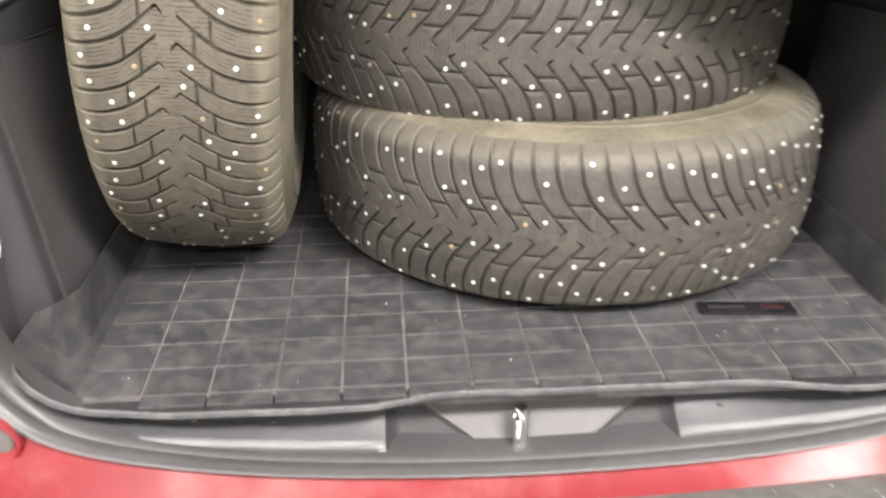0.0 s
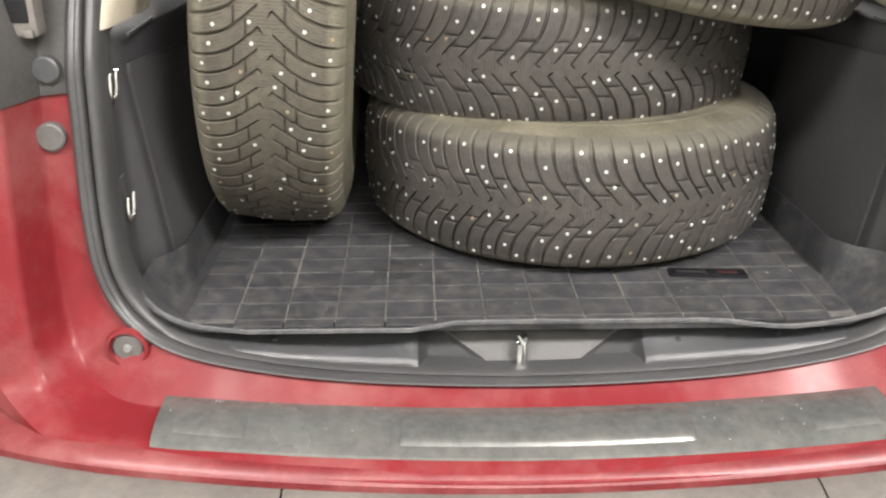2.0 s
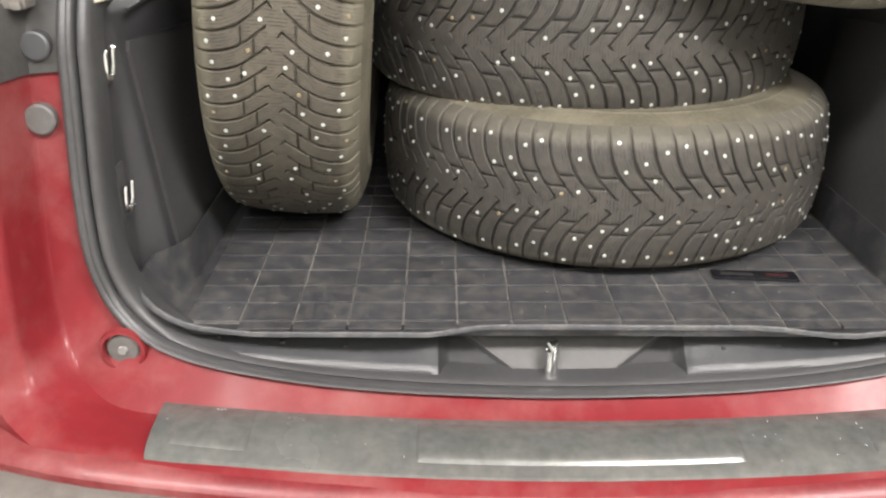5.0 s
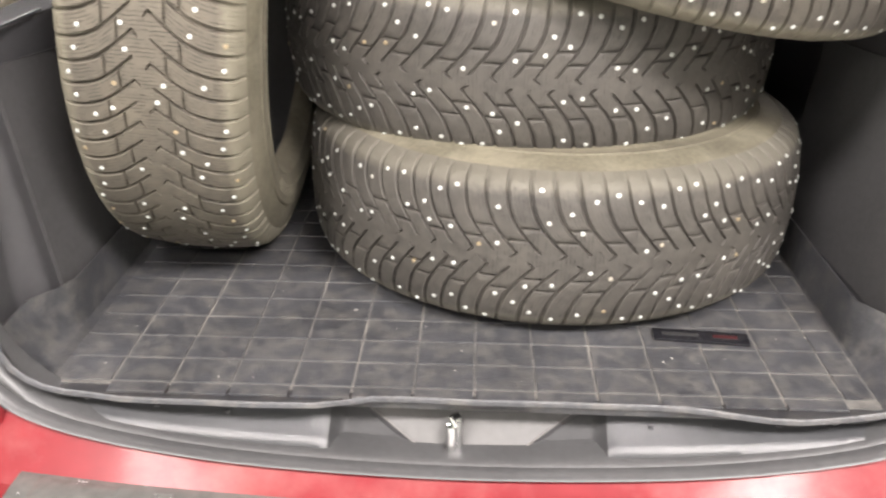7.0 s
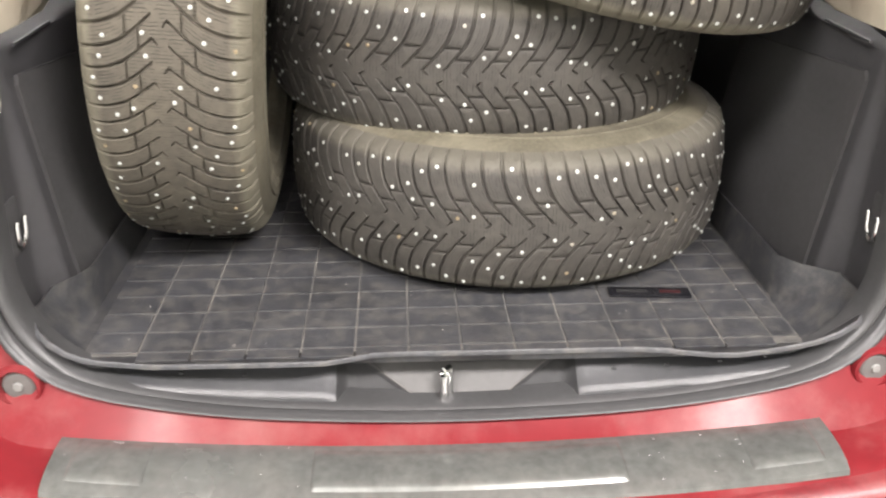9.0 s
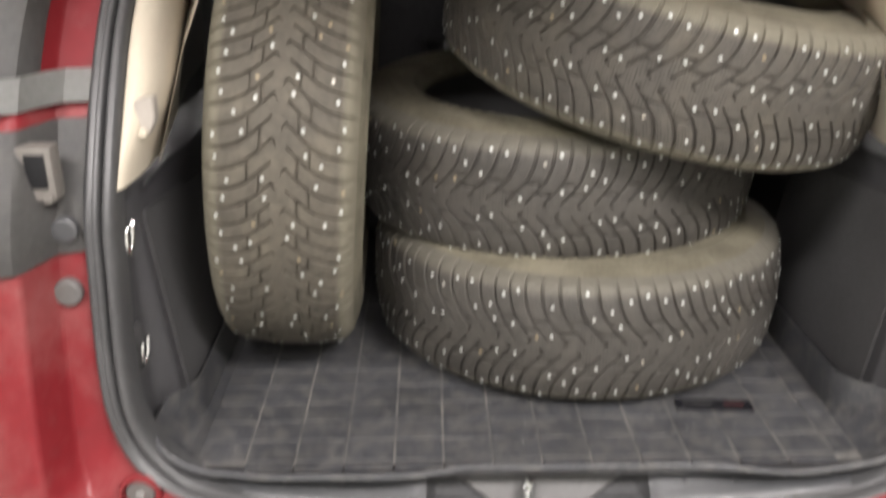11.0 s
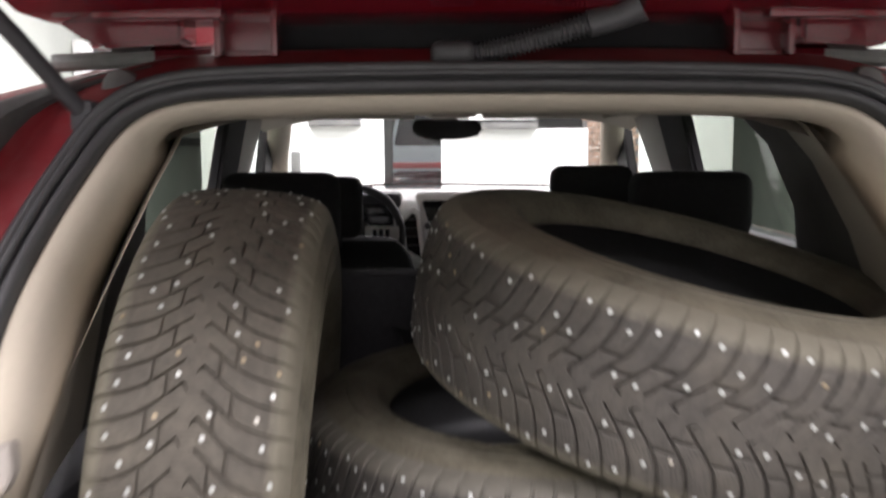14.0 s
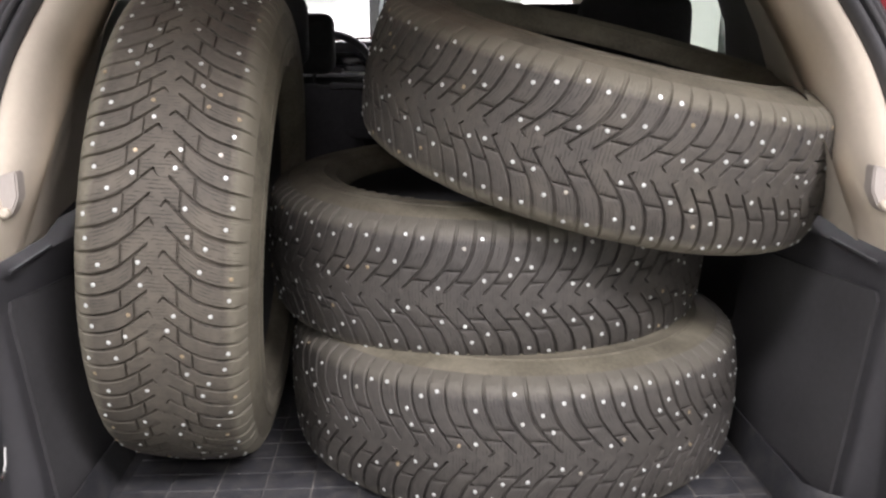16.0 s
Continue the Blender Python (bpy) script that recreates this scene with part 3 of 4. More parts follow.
def sill_row(x):
    k = sill_z(x)
    return [(x, 0.12, 0.745), (x, 0.06, 0.748), (x, 0.038, 0.745 + 0.2 * k), (x, 0.020, 0.733 + 0.4 * k), (x, 0.008, 0.722 + 0.7 * k), (x, -0.003, 0.7165 + 0.8 * k), (x, -0.010, 0.711 + 0.9 * k), (x, -0.013, 0.703 + k), (x, -0.004, 0.69 + k)]


RECESS = [(0.12, 0.745), (0.06, 0.746), (0.046, 0.741), (0.034, 0.724), (0.020, 0.708), (0.006, 0.6985), (-0.006, 0.6975), (-0.012, 0.6965), (-0.004, 0.688)]


def sunk_row(x):
    """The sill's profile, let down in the middle for the lock."""
    w = ease(-0.150, -0.126, x) * (1 - ease(0.154, 0.178, x))
    return [(x, p[1] + (q[0] - p[1]) * w, p[2] + (q[1] - p[2]) * w) for p, q in zip(sill_row(x), RECESS)]


for a, b, nm, name, mat, label in ((-0.47, -0.143, 30, "sill_trim", SILL, "dark grey grained boot sill trim"), (0.171, 0.47, 30, "sill_trim", SILL, "dark grey grained boot sill trim"),
                                   (-0.143, 0.171, 60, "lock_well", WELL, "rounded sill well for the lock, its shade painted black"),
                                   (-0.505, -0.4715, 2, "sill_trim", SILL, "dark grey sill end piece"), (0.4715, 0.505, 2, "sill_trim", SILL, "dark grey sill end piece")):
    bm = bmesh.new()
    vs = loft(bm, [sunk_row(a + (b - a) * i / nm) for i in range(nm + 1)])
    if name == "sill_trim":
        for row in (vs[0], vs[-1]):
            bm.faces.new(row)
    part(name, bm, mat, car, label, angle=60)
# sloping panel behind the striker, in the middle of the recess
TL, BL, BR, TR = (-0.124, 0.047, 0.7475), (-0.045, 0.007, 0.7035), (0.079, 0.007, 0.7035), (0.158, 0.047, 0.7475)
bm = bmesh.new()
loft(bm, [[TL, BL, (BL[0], 0.007, 0.690)], [TR, BR, (BR[0], 0.007, 0.690)]])
slope = part("lock_recess", bm, SLOPE, car, "grey plastic slope behind the striker")
for a, b in ((TL, BL), (TR, BR), (BL, BR)):
    part("recess_edge", tube(bmesh.new(), [a, b], 0.0011, 8), GREY, slope)
# Black trim puts the cheeks' shade into their colour.
for a, b in ((TL, BL), (TR, BR)):
    bm = bmesh.new()
    bm.faces.new([bm.verts.new(v) for v in (a, b, (b[0], 0.007, 0.690), (a[0], 0.047, 0.734))])
    part("recess_cheek", bm, BLACK, slope)
bm = strip(bmesh.new(), [(0.006, 0.698), (0.006, 0.7012), (-0.0105, 0.6998), (-0.0105, 0.697)], -0.133, 0.161, 8, lambda x: 0.0)
part("lock_plate", bm, STRIP, slope, "black flat plate under the striker")
# Tiny added bumps that stand in for specular dots on the sill.
for x in (-0.42, -0.34, -0.26, 0.22, 0.29, 0.36, 0.42):
    part("glint_bump", boxed((x, 0.014, 0.7285 + 0.55 * sill_z(x)), (0.006, 0.005, 0.003), 0.001), SILL, car)
bm = tube(bmesh.new(), [(-0.0035, -0.003, 0.69), (-0.0035, -0.003, 0.738), (-0.002, -0.001, 0.744), (0.002, 0.003, 0.744), (0.0035, 0.005, 0.738), (0.0035, 0.005, 0.69)], 0.0058, 12)
part("striker", bm, CHROME, car, "bright worn steel lock striker")

# ---- car: cargo space ----
def wall_x(y, z):
    a = ease(0.118, 0.146, y)
    return (1 - a) * (0.541 + 0.01 * (z - 0.7)) + a * (0.508 + 0.11 * (z - 0.8) - 0.07 * max(0.0, min(y, 0.45) - 0.17))


YS = [0.02, 0.05, 0.08, 0.105, 0.117, 0.121, 0.125, 0.129, 0.133, 0.138, 0.142, 0.147, 0.155, 0.18, 0.22, 0.25, 0.4, 0.6, 0.8, 0.97]
ZS = [0.70, 0.78, 0.86, 0.94, 1.02, 1.09, 1.115]
for s in (-1, 1):
    far = OFF if s > 0 else 0.0
    bm = bmesh.new()
    loft(bm, [[(far + s * wall_x(y, z), y, z) for z in ZS] + [(far + s * (wall_x(y, 1.115) + 0.006), y, 1.122), (far + s * (0.550 + 0.05 * ease(0.1, 0.4, y)), y, 1.127), (far + s * (0.565 + 0.06 * ease(0.1, 0.4, y)), y, 1.20)] for y in YS])
    for v in bm.verts:
        v.co.y = max(v.co.y, rake(v.co.z) + 0.012)
    w = part("cargo_side_trim", bm, BLACK, car, "black grained plastic cargo side trim")
    bm = bmesh.new()
    loft(bm, [[(far + s * (wall_x(y, z) - dx), y, z) for y, z in ((0.168, 0.79), (0.168, 0.80), (0.164, 0.95), (0.160, 1.075), (0.168, 1.086), (0.35, 1.075), (0.55, 1.06), (0.55, 0.79))] for dx in (0.005, -0.012)], True, True)
    part("access_panel", bm, PANEL, w, "black flat access panel")
    part("shelf_rail", tube(bmesh.new(), [(far + s * 0.530, 0.16, 1.126), (far + s * 0.535, 0.30, 1.127)], 0.0022, 8), SILL, w)
    ry = 0.070 if s > 0 else 0.088
    for z in (0.905, 1.072):
        bm = bmesh.new()
        box(bm, (far + s * 0.5465, ry, z + 0.008), (0.014, 0.040, 0.074), 0.006)
        part("ring_socket", bm, CARPET, w)
        n = 16
        pts = [(far + s * (0.5375 - 0.0055 * (1 - k / 8) ** 2), ry + 0.0125 * math.sin(a), z + 0.004 - 0.024 * math.cos(a) + 0.012 * (abs(a) > 1.5)) for k, a in enumerate([-1.75 + k * 3.5 / n for k in range(n + 1)])]
        part("lashing_ring", tube(bmesh.new(), pts, 0.0032, 8), CHROME, w, "shiny chromed lashing ring")
part("load_floor", boxed((0, 0.53, 0.735), (1.0, 0.9, 0.022)), CARPET, car)

# ---- car: pillars, roof lining, windows ----
for side in (RIGHT, LEFT):
    sel = span(side, 1.135, 2)
    bm = bmesh.new()
    rings = []
    for d, dy in [(-0.003, 0.02), (-0.004, 0.006), (-0.010, 0.0), (-0.022, 0.004), (-0.034, 0.02), (-0.042, 0.05), (-0.045, 0.10), (-0.03, 0.2), (0.03, 0.36), (0.08, 0.55)]:
        row = []
        for i in sel:
            up = ease(0.4, 0.95, NORM[i].y)
            row.append(ring(d * (1 - 0.3 * up) * (0.25 + 0.75 * ease(1.13, 1.27, LOOP[i].y) if d < 0 else 1.0) + (0.028 * up if dy > 0.09 else 0), dy, [i])[0])
        rings.append(row)
    loft(bm, rings)
    trim = part("pillar_trim", bm, BEIGE, car, "beige plastic pillar and header trim", angle=80)
    low = min(sel, key=lambda i: abs(LOOP[i].y - 1.232))
    p = ring(-0.030, 0.010, [low])[0]
    k = 1 if p.x > 0 else -1
    # Proud block in darker trim; its colour stands in for the notch's shading.
    b = slab(bmesh.new(), [(p.x - k * 0.014, 1.255), (p.x + k * 0.010, 1.250), (p.x + k * 0.014, 1.235), (p.x + k * 0.014, 1.205), (p.x + k * 0.006, 1.197), (p.x - k * 0.004, 1.205), (p.x - k * 0.014, 1.225)], "y", p.y - 0.002, p.y + 0.02, 0.002)
    pocket = part("cover_pocket", b, PILLAR, trim, "pocket for the luggage cover, its shade put into the colour")
    part("pocket_pin", tube(bmesh.new(), [(p.x + k * 0.002, p.y, 1.208), (p.x + k * 0.002, p.y - 0.008, 1.208), (p.x + k * 0.002, p.y - 0.010, 1.208)], [0.006, 0.006, 0.004], 12), BEIGE, trim)
bm = bmesh.new()
rings = []
for y, z, w in ((0.50, 1.600, 0.39), (0.60, 1.628, 0.43), (0.9, 1.665, 0.50), (1.6, 1.70, 0.55), (2.1, 1.715, 0.55), (2.32, 1.70, 0.54), (2.42, 1.675, 0.53)):
    rings.append([(x * w, y, z - 0.035 * abs(x) ** 3) for x in (-1.22, -1.1, -0.9, -0.6, -0.25, 0, 0.25, 0.6, 0.9, 1.1, 1.22)])
loft(bm, rings)
part("headliner", bm, LINER, car, "grey-beige fabric headliner")
for s in (-1, 1):
    bm = bmesh.new()
    inner = [(0.14, 1.16), (0.22, 1.30), (0.30, 1.40), (0.38, 1.49), (0.46, 1.565), (0.62, 1.61)]
    outer = [(0.93, 1.16), (0.98, 1.34), (1.0, 1.43), (1.14, 1.55), (1.34, 1.628), (1.57, 1.66)]
    rings = []
    for k in (0.0, 0.1, 0.2, 0.32, 0.42, 0.45, 0.6, 0.75, 0.95, 1.0):
        row = []
        for (y0, z0), (y1, z1) in zip(inner, outer):
            x0 = 0.50 - 0.27 * max(0, z0 - 1.2) + 0.012 * (s > 0)
            row.append((s * (x0 + (0.615 - x0) * min(1, k * 1.25) + (0.02 if k == 1.0 else 0)), y0 + (y1 - y0) * k, z0 + (z1 - z0) * k))
        rings.append(row)
    loft(bm, rings[:5])
    part("pillar_base", bm, BEIGE, car, "beige plastic pillar trim beside the side window", angle=60)
    bm = bmesh.new()
    loft(bm, [[(x + s * 0.006, y, z) for x, y, z in rings[4]]] + rings[5:])
    part("quarter_trim", bm, DARKTRIM, car, "grey fabric-look rear quarter trim", angle=50)
    part("door_trim", slab(bmesh.new(), [(0.95, 0.5), (0.95, 1.33), (2.0, 1.36), (3.1, 1.38), (3.1, 0.5)], "x", s * 0.665, s * 0.75, 0.01), BLACK, car)
    part("seat_belt", slab(bmesh.new(), [(1.44, 1.34), (1.62, 1.34), (1.97, 1.68), (1.69, 1.66)], "x", s * 0.605, s * 0.635, 0.008), CLOTH, car, "black pillar cover with its seat belt")
    part("centre_pillar", slab(bmesh.new(), [(1.62, 1.34), (1.88, 1.34), (2.4, 1.70), (1.9, 1.69)], "x", s * 0.63, s * 0.68, 0.01), PILLAR, car, "grey-beige centre pillar trim")
    part("door_frame", slab(bmesh.new(), [(2.5, 1.36), (2.62, 1.36), (2.92, 1.62), (2.84, 1.66), (2.70, 1.68)], "x", s * 0.675, s * 0.71, 0.008), BLACK, car)
    bm = tube(bmesh.new(), [(s * 0.56, 2.36, 1.70), (s * 0.60, 2.5, 1.665), (s * 0.66, 2.8, 1.53), (s * 0.72, 3.12, 1.37)], [0.05, 0.045, 0.042, 0.045], 14)
    part("front_pillar", bm, BEIGE, car, "beige windscreen pillar trim")
    part("sun_visor", boxed((s * 0.30, 2.33, 1.676), (0.37, 0.10, 0.02), 0.008, Euler((radians(-22), 0, 0)).to_matrix()), LINER, car, "grey-beige sun visor")
    part("visor_label", boxed((s * 0.33, 2.285, 1.668), (0.2, 0.012, 0.014), 0.002), STEEL, car)
    b = tube(bmesh.new(), [(s * 0.52, 2.05, 1.68), (s * 0.515, 2.07, 1.655), (s * 0.51, 2.2, 1.65), (s * 0.515, 2.24, 1.68)], 0.009, 8)
    part("grab_handle", b, BEIGE, car)
    part("rear_side_glass", slab(bmesh.new(), [(0.97, 1.34), (0.965, 1.43), (1.10, 1.56), (1.32, 1.64), (1.98, 1.69), (1.75, 1.34)], "x", s * 0.700, s * 0.704), TINTED, car, "dark tinted rear side window glass").visible_shadow = False
    part("front_side_glass", slab(bmesh.new(), [(1.77, 1.34), (2.0, 1.69), (2.4, 1.70), (2.8, 1.56), (3.1, 1.38)], "x", s * 0.700, s * 0.704), GLASS, car, "clear front side window glass").visible_shadow = False
    part("door_panel", slab(bmesh.new(), [(0.9, 0.25), (0.9, 1.32), (3.2, 1.36), (3.4, 1.2), (3.4, 0.25)], "x", s * 0.76, s * 0.84, 0.03), RED, car)
    m = part("door_mirror", boxed((s * 0.89, 3.0, 1.35), (0.16, 0.09, 0.11), 0.03), RED, car, "red door mirror housing")
    part("mirror_glass", boxed((s * 0.89, 2.952, 1.35), (0.13, 0.006, 0.085), 0.002), SCREEN, m)
    for y in (0.72, 3.35):
        b = tube(bmesh.new(), [(s * 0.64, y, 0.35), (s * 0.66, y, 0.35), (s * 0.82, y, 0.35), (s * 0.84, y, 0.35)], [0.32, 0.35, 0.35, 0.32], 32)
        w = part("wheel", b, RUBBER, car)
        part("rim", tube(bmesh.new(), [(s * 0.8, y, 0.35), (s * 0.846, y, 0.35)], [0.22, 0.2], 24), SILVER, w, "silver wheel rim")
part("roof", slab(bmesh.new(), [(-0.62, 1.71), (-0.5, 1.745), (0, 1.765), (0.5, 1.745), (0.62, 1.71), (0.62, 1.70), (-0.62, 1.70)], "y", 0.72, 2.5, 0.005), RED, car)
part("bonnet", slab(bmesh.new(), [(3.15, 1.2), (3.15, 1.30), (3.5, 1.22), (3.95, 1.08), (4.05, 0.9), (4.05, 0.3), (3.3, 0.3)], "x", -0.8, 0.8, 0.05), RED, car)
bm = bmesh.new()
loft(bm, [[(-0.57, 2.42, 1.70), (0, 2.38, 1.72), (0.57, 2.42, 1.70)], [(-0.62, 2.8, 1.56), (0, 2.83, 1.57), (0.62, 2.8, 1.56)], [(-0.72, 3.15, 1.375), (0, 3.22, 1.375), (0.72, 3.15, 1.375)]])
part("windscreen", bm, GLASS, car, "clear windscreen").visible_shadow = False

# ---- car: dashboard ----
dash = part("dashboard", slab(bmesh.new(), [(2.66, 0.75), (2.62, 1.18), (2.735, 1.335), (2.78, 1.365), (3.12, 1.383), (3.2, 1.30), (3.2, 0.7)], "x", -0.70, 0.70, 0.02), DASH, car, "dashboard, pale with the window reflection in its colour")
part("instrument_hood", boxed((-0.35, 2.66, 1.36), (0.36, 0.16, 0.06), 0.025), BLACK, dash)
part("instrument_dial", boxed((-0.35, 2.59, 1.30), (0.30, 0.02, 0.10), 0.01), SCREEN, dash)
part("wiper_ledge", tube(bmesh.new(), [(-0.62, 3.17, 1.384), (-0.15, 3.2, 1.402), (0.6, 3.18, 1.386)], 0.006, 6), SCREEN, dash)
part("radio_surround", slab(bmesh.new(), [(-0.125, 1.385), (0.14, 1.385), (0.105, 1.235), (0.07, 1.05), (-0.06, 1.05), (-0.085, 1.235)], "y", 2.575, 2.66, 0.012), SILVER, dash, "silver centre console surround")
part("radio_screen", slab(bmesh.new(), [(-0.095, 1.355), (0.112, 1.355), (0.088, 1.27), (-0.07, 1.27)], "y", 2.566, 2.59, 0.006), SCREEN, dash, "black display screen")
part("radio_panel", slab(bmesh.new(), [(-0.065, 1.258), (0.083, 1.258), (0.06, 1.10), (-0.045, 1.10)], "y", 2.568, 2.59, 0.004), BLACK, dash)
for r in range(4):
    for c in range(6):
        part("button", boxed((-0.042 + c * 0.02, 2.566, 1.24 - r * 0.022), (0.015, 0.008, 0.011), 0.002), SILVER, dash)
part("knob", tube(bmesh.new(), [(-0.075, 2.57, 1.262), (-0.075, 2.548, 1.262)], [0.012, 0.01], 14), BLACK, dash)
for s, c in ((-1, -0.13), (1, 0.145)):
    b = slab(bmesh.new(), [(c + s * 0.005, 1.33), (c + s * 0.045, 1.29), (c + s * 0.03, 1.16), (c - s * 0.055, 1.115), (c - s * 0.045, 1.16), (c - s * 0.02, 1.33)], "y", 2.57, 2.62, 0.008)
    v = part("air_vent", b, SILVER, dash, "silver-framed upright air vent")
    part("vent_opening", slab(bmesh.new(), [(c + s * 0.002, 1.31), (c + s * 0.033, 1.28), (c + s * 0.02, 1.18), (c - s * 0.03, 1.15), (c - s * 0.012, 1.30)], "y", 2.563, 2.58, 0.003), SCREEN, v)
    for k in range(4):
        part("slat", boxed((c + s * 0.008, 2.560, 1.195 + k * 0.03), (0.05, 0.006, 0.004)), BLACK, v)
for piece in dash.children_recursive:
    if piece.name.split(".")[0] in ("radio_surround", "radio_screen", "radio_panel", "button", "knob", "air_vent", "vent_opening", "slat"):
        for v in piece.data.vertices:
            v.co.y += (v.co.z - 1.22) * 0.6
wheel = part("steering_wheel", tube(bmesh.new(), [(-0.345 + 0.178 * math.cos(a), 2.38 + 0.178 * math.sin(a) * math.sin(radians(22)), 1.25 + 0.178 * math.sin(a) * math.cos(radians(22))) for a in [k * 2 * math.pi / 40 for k in range(41)]], 0.015, 10), BLACK, car, "black leather steering wheel")
part("hub", boxed((-0.345, 2.385, 1.24), (0.13, 0.05, 0.12), 0.03, Euler((radians(-22), 0, 0)).to_matrix()), BLACK, wheel)
for s in (-1, 1):
    sp = part("spoke", boxed((-0.345 + s * 0.11, 2.375, 1.255), (0.12, 0.025, 0.05), 0.008, Euler((radians(-22), 0, 0)).to_matrix()), SILVER, wheel, "silver spoke with buttons")
    for k in range(3):
        part("button", boxed((-0.345 + s * (0.085 + 0.022 * k), 2.358, 1.257), (0.016, 0.008, 0.03), 0.003), SCREEN, sp)
part("spoke", boxed((-0.345, 2.36, 1.13), (0.05, 0.025, 0.12), 0.008, Euler((radians(-22), 0, 0)).to_matrix()), SILVER, wheel)
mir = part("inner_mirror", slab(bmesh.new(), [(-0.127, 1.652), (0.0, 1.656), (0.12, 1.650), (0.122, 1.60), (0.05, 1.582), (-0.06, 1.580), (-0.125, 1.60)], "y", 2.47, 2.51, 0.01), SCREEN, car, "black inside mirror")
part("mirror_stalk", tube(bmesh.new(), [(0, 2.5, 1.64), (0, 2.53, 1.68)], 0.014), BLACK, mir)
con = part("overhead_console", slab(bmesh.new(), [(-0.095, 1.71), (0.105, 1.71), (0.10, 1.665), (0.08, 1.652), (-0.07, 1.652), (-0.09, 1.665)], "y", 2.16, 2.42, 0.012), LINER, car, "grey-beige overhead console")
for x in (-0.055, 0.065):
    part("map_light", boxed((x, 2.155, 1.676), (0.045, 0.012, 0.02), 0.004), STEEL, con)
part("switch", boxed((0.005, 2.156, 1.685), (0.035, 0.012, 0.012), 0.003), BLACK, con)

# ---- car: tailgate ----
bm = bmesh.new()
rings = []
for y, z, w in ((0.53, 1.712, 0.55), (0.51, 1.698, 0.56), (0.45, 1.6985, 0.58), (0.40, 1.705, 0.60), (0.33, 1.735, 0.61), (0.2, 1.775, 0.62), (-0.1, 1.865, 0.64), (-0.5, 1.985, 0.64)):
    rings.append([(-w, y, z + 0.07), (-w, y, z + 0.012), (-w + 0.015, y, z), (-w * 0.6, y, z + 0.004), (0, y, z + 0.006), (w * 0.6, y, z + 0.004), (w - 0.015, y, z), (w, y, z + 0.012), (w, y, z + 0.07), (0, y, z + 0.085)])
loft(bm, rings, True, True)
gate = part("tailgate", bm, REDCLEAN_DIM, car, "open red tailgate seen from below")
for s in (-1, 1):
    part("gate_corner", slab(bmesh.new(), [(s * 0.40, 1.674), (s * 0.505, 1.667), (s * 0.53, 1.68), (s * 0.63, 1.75), (s * 0.40, 1.75)], "y", 0.455, 0.53, 0.006), REDCLEAN_DIM, gate)
    part("gate_rib", boxed((s * 0.42, 0.425, 1.704), (0.16, 0.03, 0.012), 0.005), REDCLEAN_DIM, gate)
    part("gate_rib", boxed((s * 0.34, 0.35, 1.728), (0.14, 0.05, 0.016), 0.006), REDCLEAN_DIM, gate)
    h = part("hinge", box(box(bmesh.new(), (s * 0.335 + 0.015, 0.485, 1.68), (0.075, 0.012, 0.05), 0.004), (s * 0.335 + 0.015, 0.475, 1.662), (0.06, 0.016, 0.008), 0.002), REDCLEAN_DIM, car, "red painted tailgate hinge")
    for k in (-1, 1):
        part("hinge_arm", boxed((s * 0.335 + 0.015 + k * 0.036, 0.470, 1.685), (0.009, 0.04, 0.058), 0.003), REDCLEAN_DIM, h)
    part("roof_joint", tube(bmesh.new(), [(s * 0.45, 0.505, 1.661), (s * 0.58, 0.49, 1.652)], 0.012, 10), STEEL, car, "bare grey roof joint end")
    part("roof_ledge", tube(bmesh.new(), [(s * 0.375, 0.508, 1.664), (s * 0.455, 0.506, 1.662)], 0.012, 10), REDCLEAN_DIM, car)
    st = part("gas_strut", tube(bmesh.new(), [(s * 0.503, 0.37, 1.585), (s * 0.545, 0.31, 1.66), (s * 0.60, 0.20, 1.76), (s * 0.66, -0.05, 1.93)], 0.0105, 12), BLACK, car, "black tailgate gas strut")
    part("strut_joint", boxed((s * 0.500, 0.378, 1.575), (0.03, 0.03, 0.045), 0.01), BLACK, st)
bm = bmesh.new()
box(bm, (0.018, 0.515, 1.701), (0.615, 0.03, 0.078), 0.012)
box(bm, (0.018, 0.498, 1.668), (0.61, 0.012, 0.008), 0.003)
part("roof_edge_strip", bm, STRIP, car, "black plastic strip between the hinges")
part("roof_lip", tube(box(bmesh.new(), (0.02, 0.50, 1.6585), (0.63, 0.03, 0.004), 0.001), [(-0.29, 0.484, 1.6635), (0.0, 0.482, 1.6640), (0.33, 0.484, 1.6635)], 0.0026, 10), REDCLEAN_DIM, car)
hose = part("cable_hose", box(bmesh.new(), (-0.054, 0.44, 1.656), (0.060, 0.036, 0.034), 0.0155, seg=5), RUBBER, car, "black corrugated cable hose")
pts, rad = [], []
for k in range(105):
    t = k / 104
    pts.append((-0.03 + 0.145 * t, 0.432 - 0.02 * t, 1.656 + 0.035 * t ** 1.3))
    rad.append(0.0125 + 0.0018 * (1 if k % 4 < 2 else -1))
part("bellows", tube(bmesh.new(), pts, rad, 14), RUBBER, hose)
part("hose_cuff", tube(bmesh.new(), [(0.113, 0.412, 1.690), (0.15, 0.408, 1.699), (0.175, 0.40, 1.712)], [0.017, 0.017, 0.022], 14), RUBBER, hose)


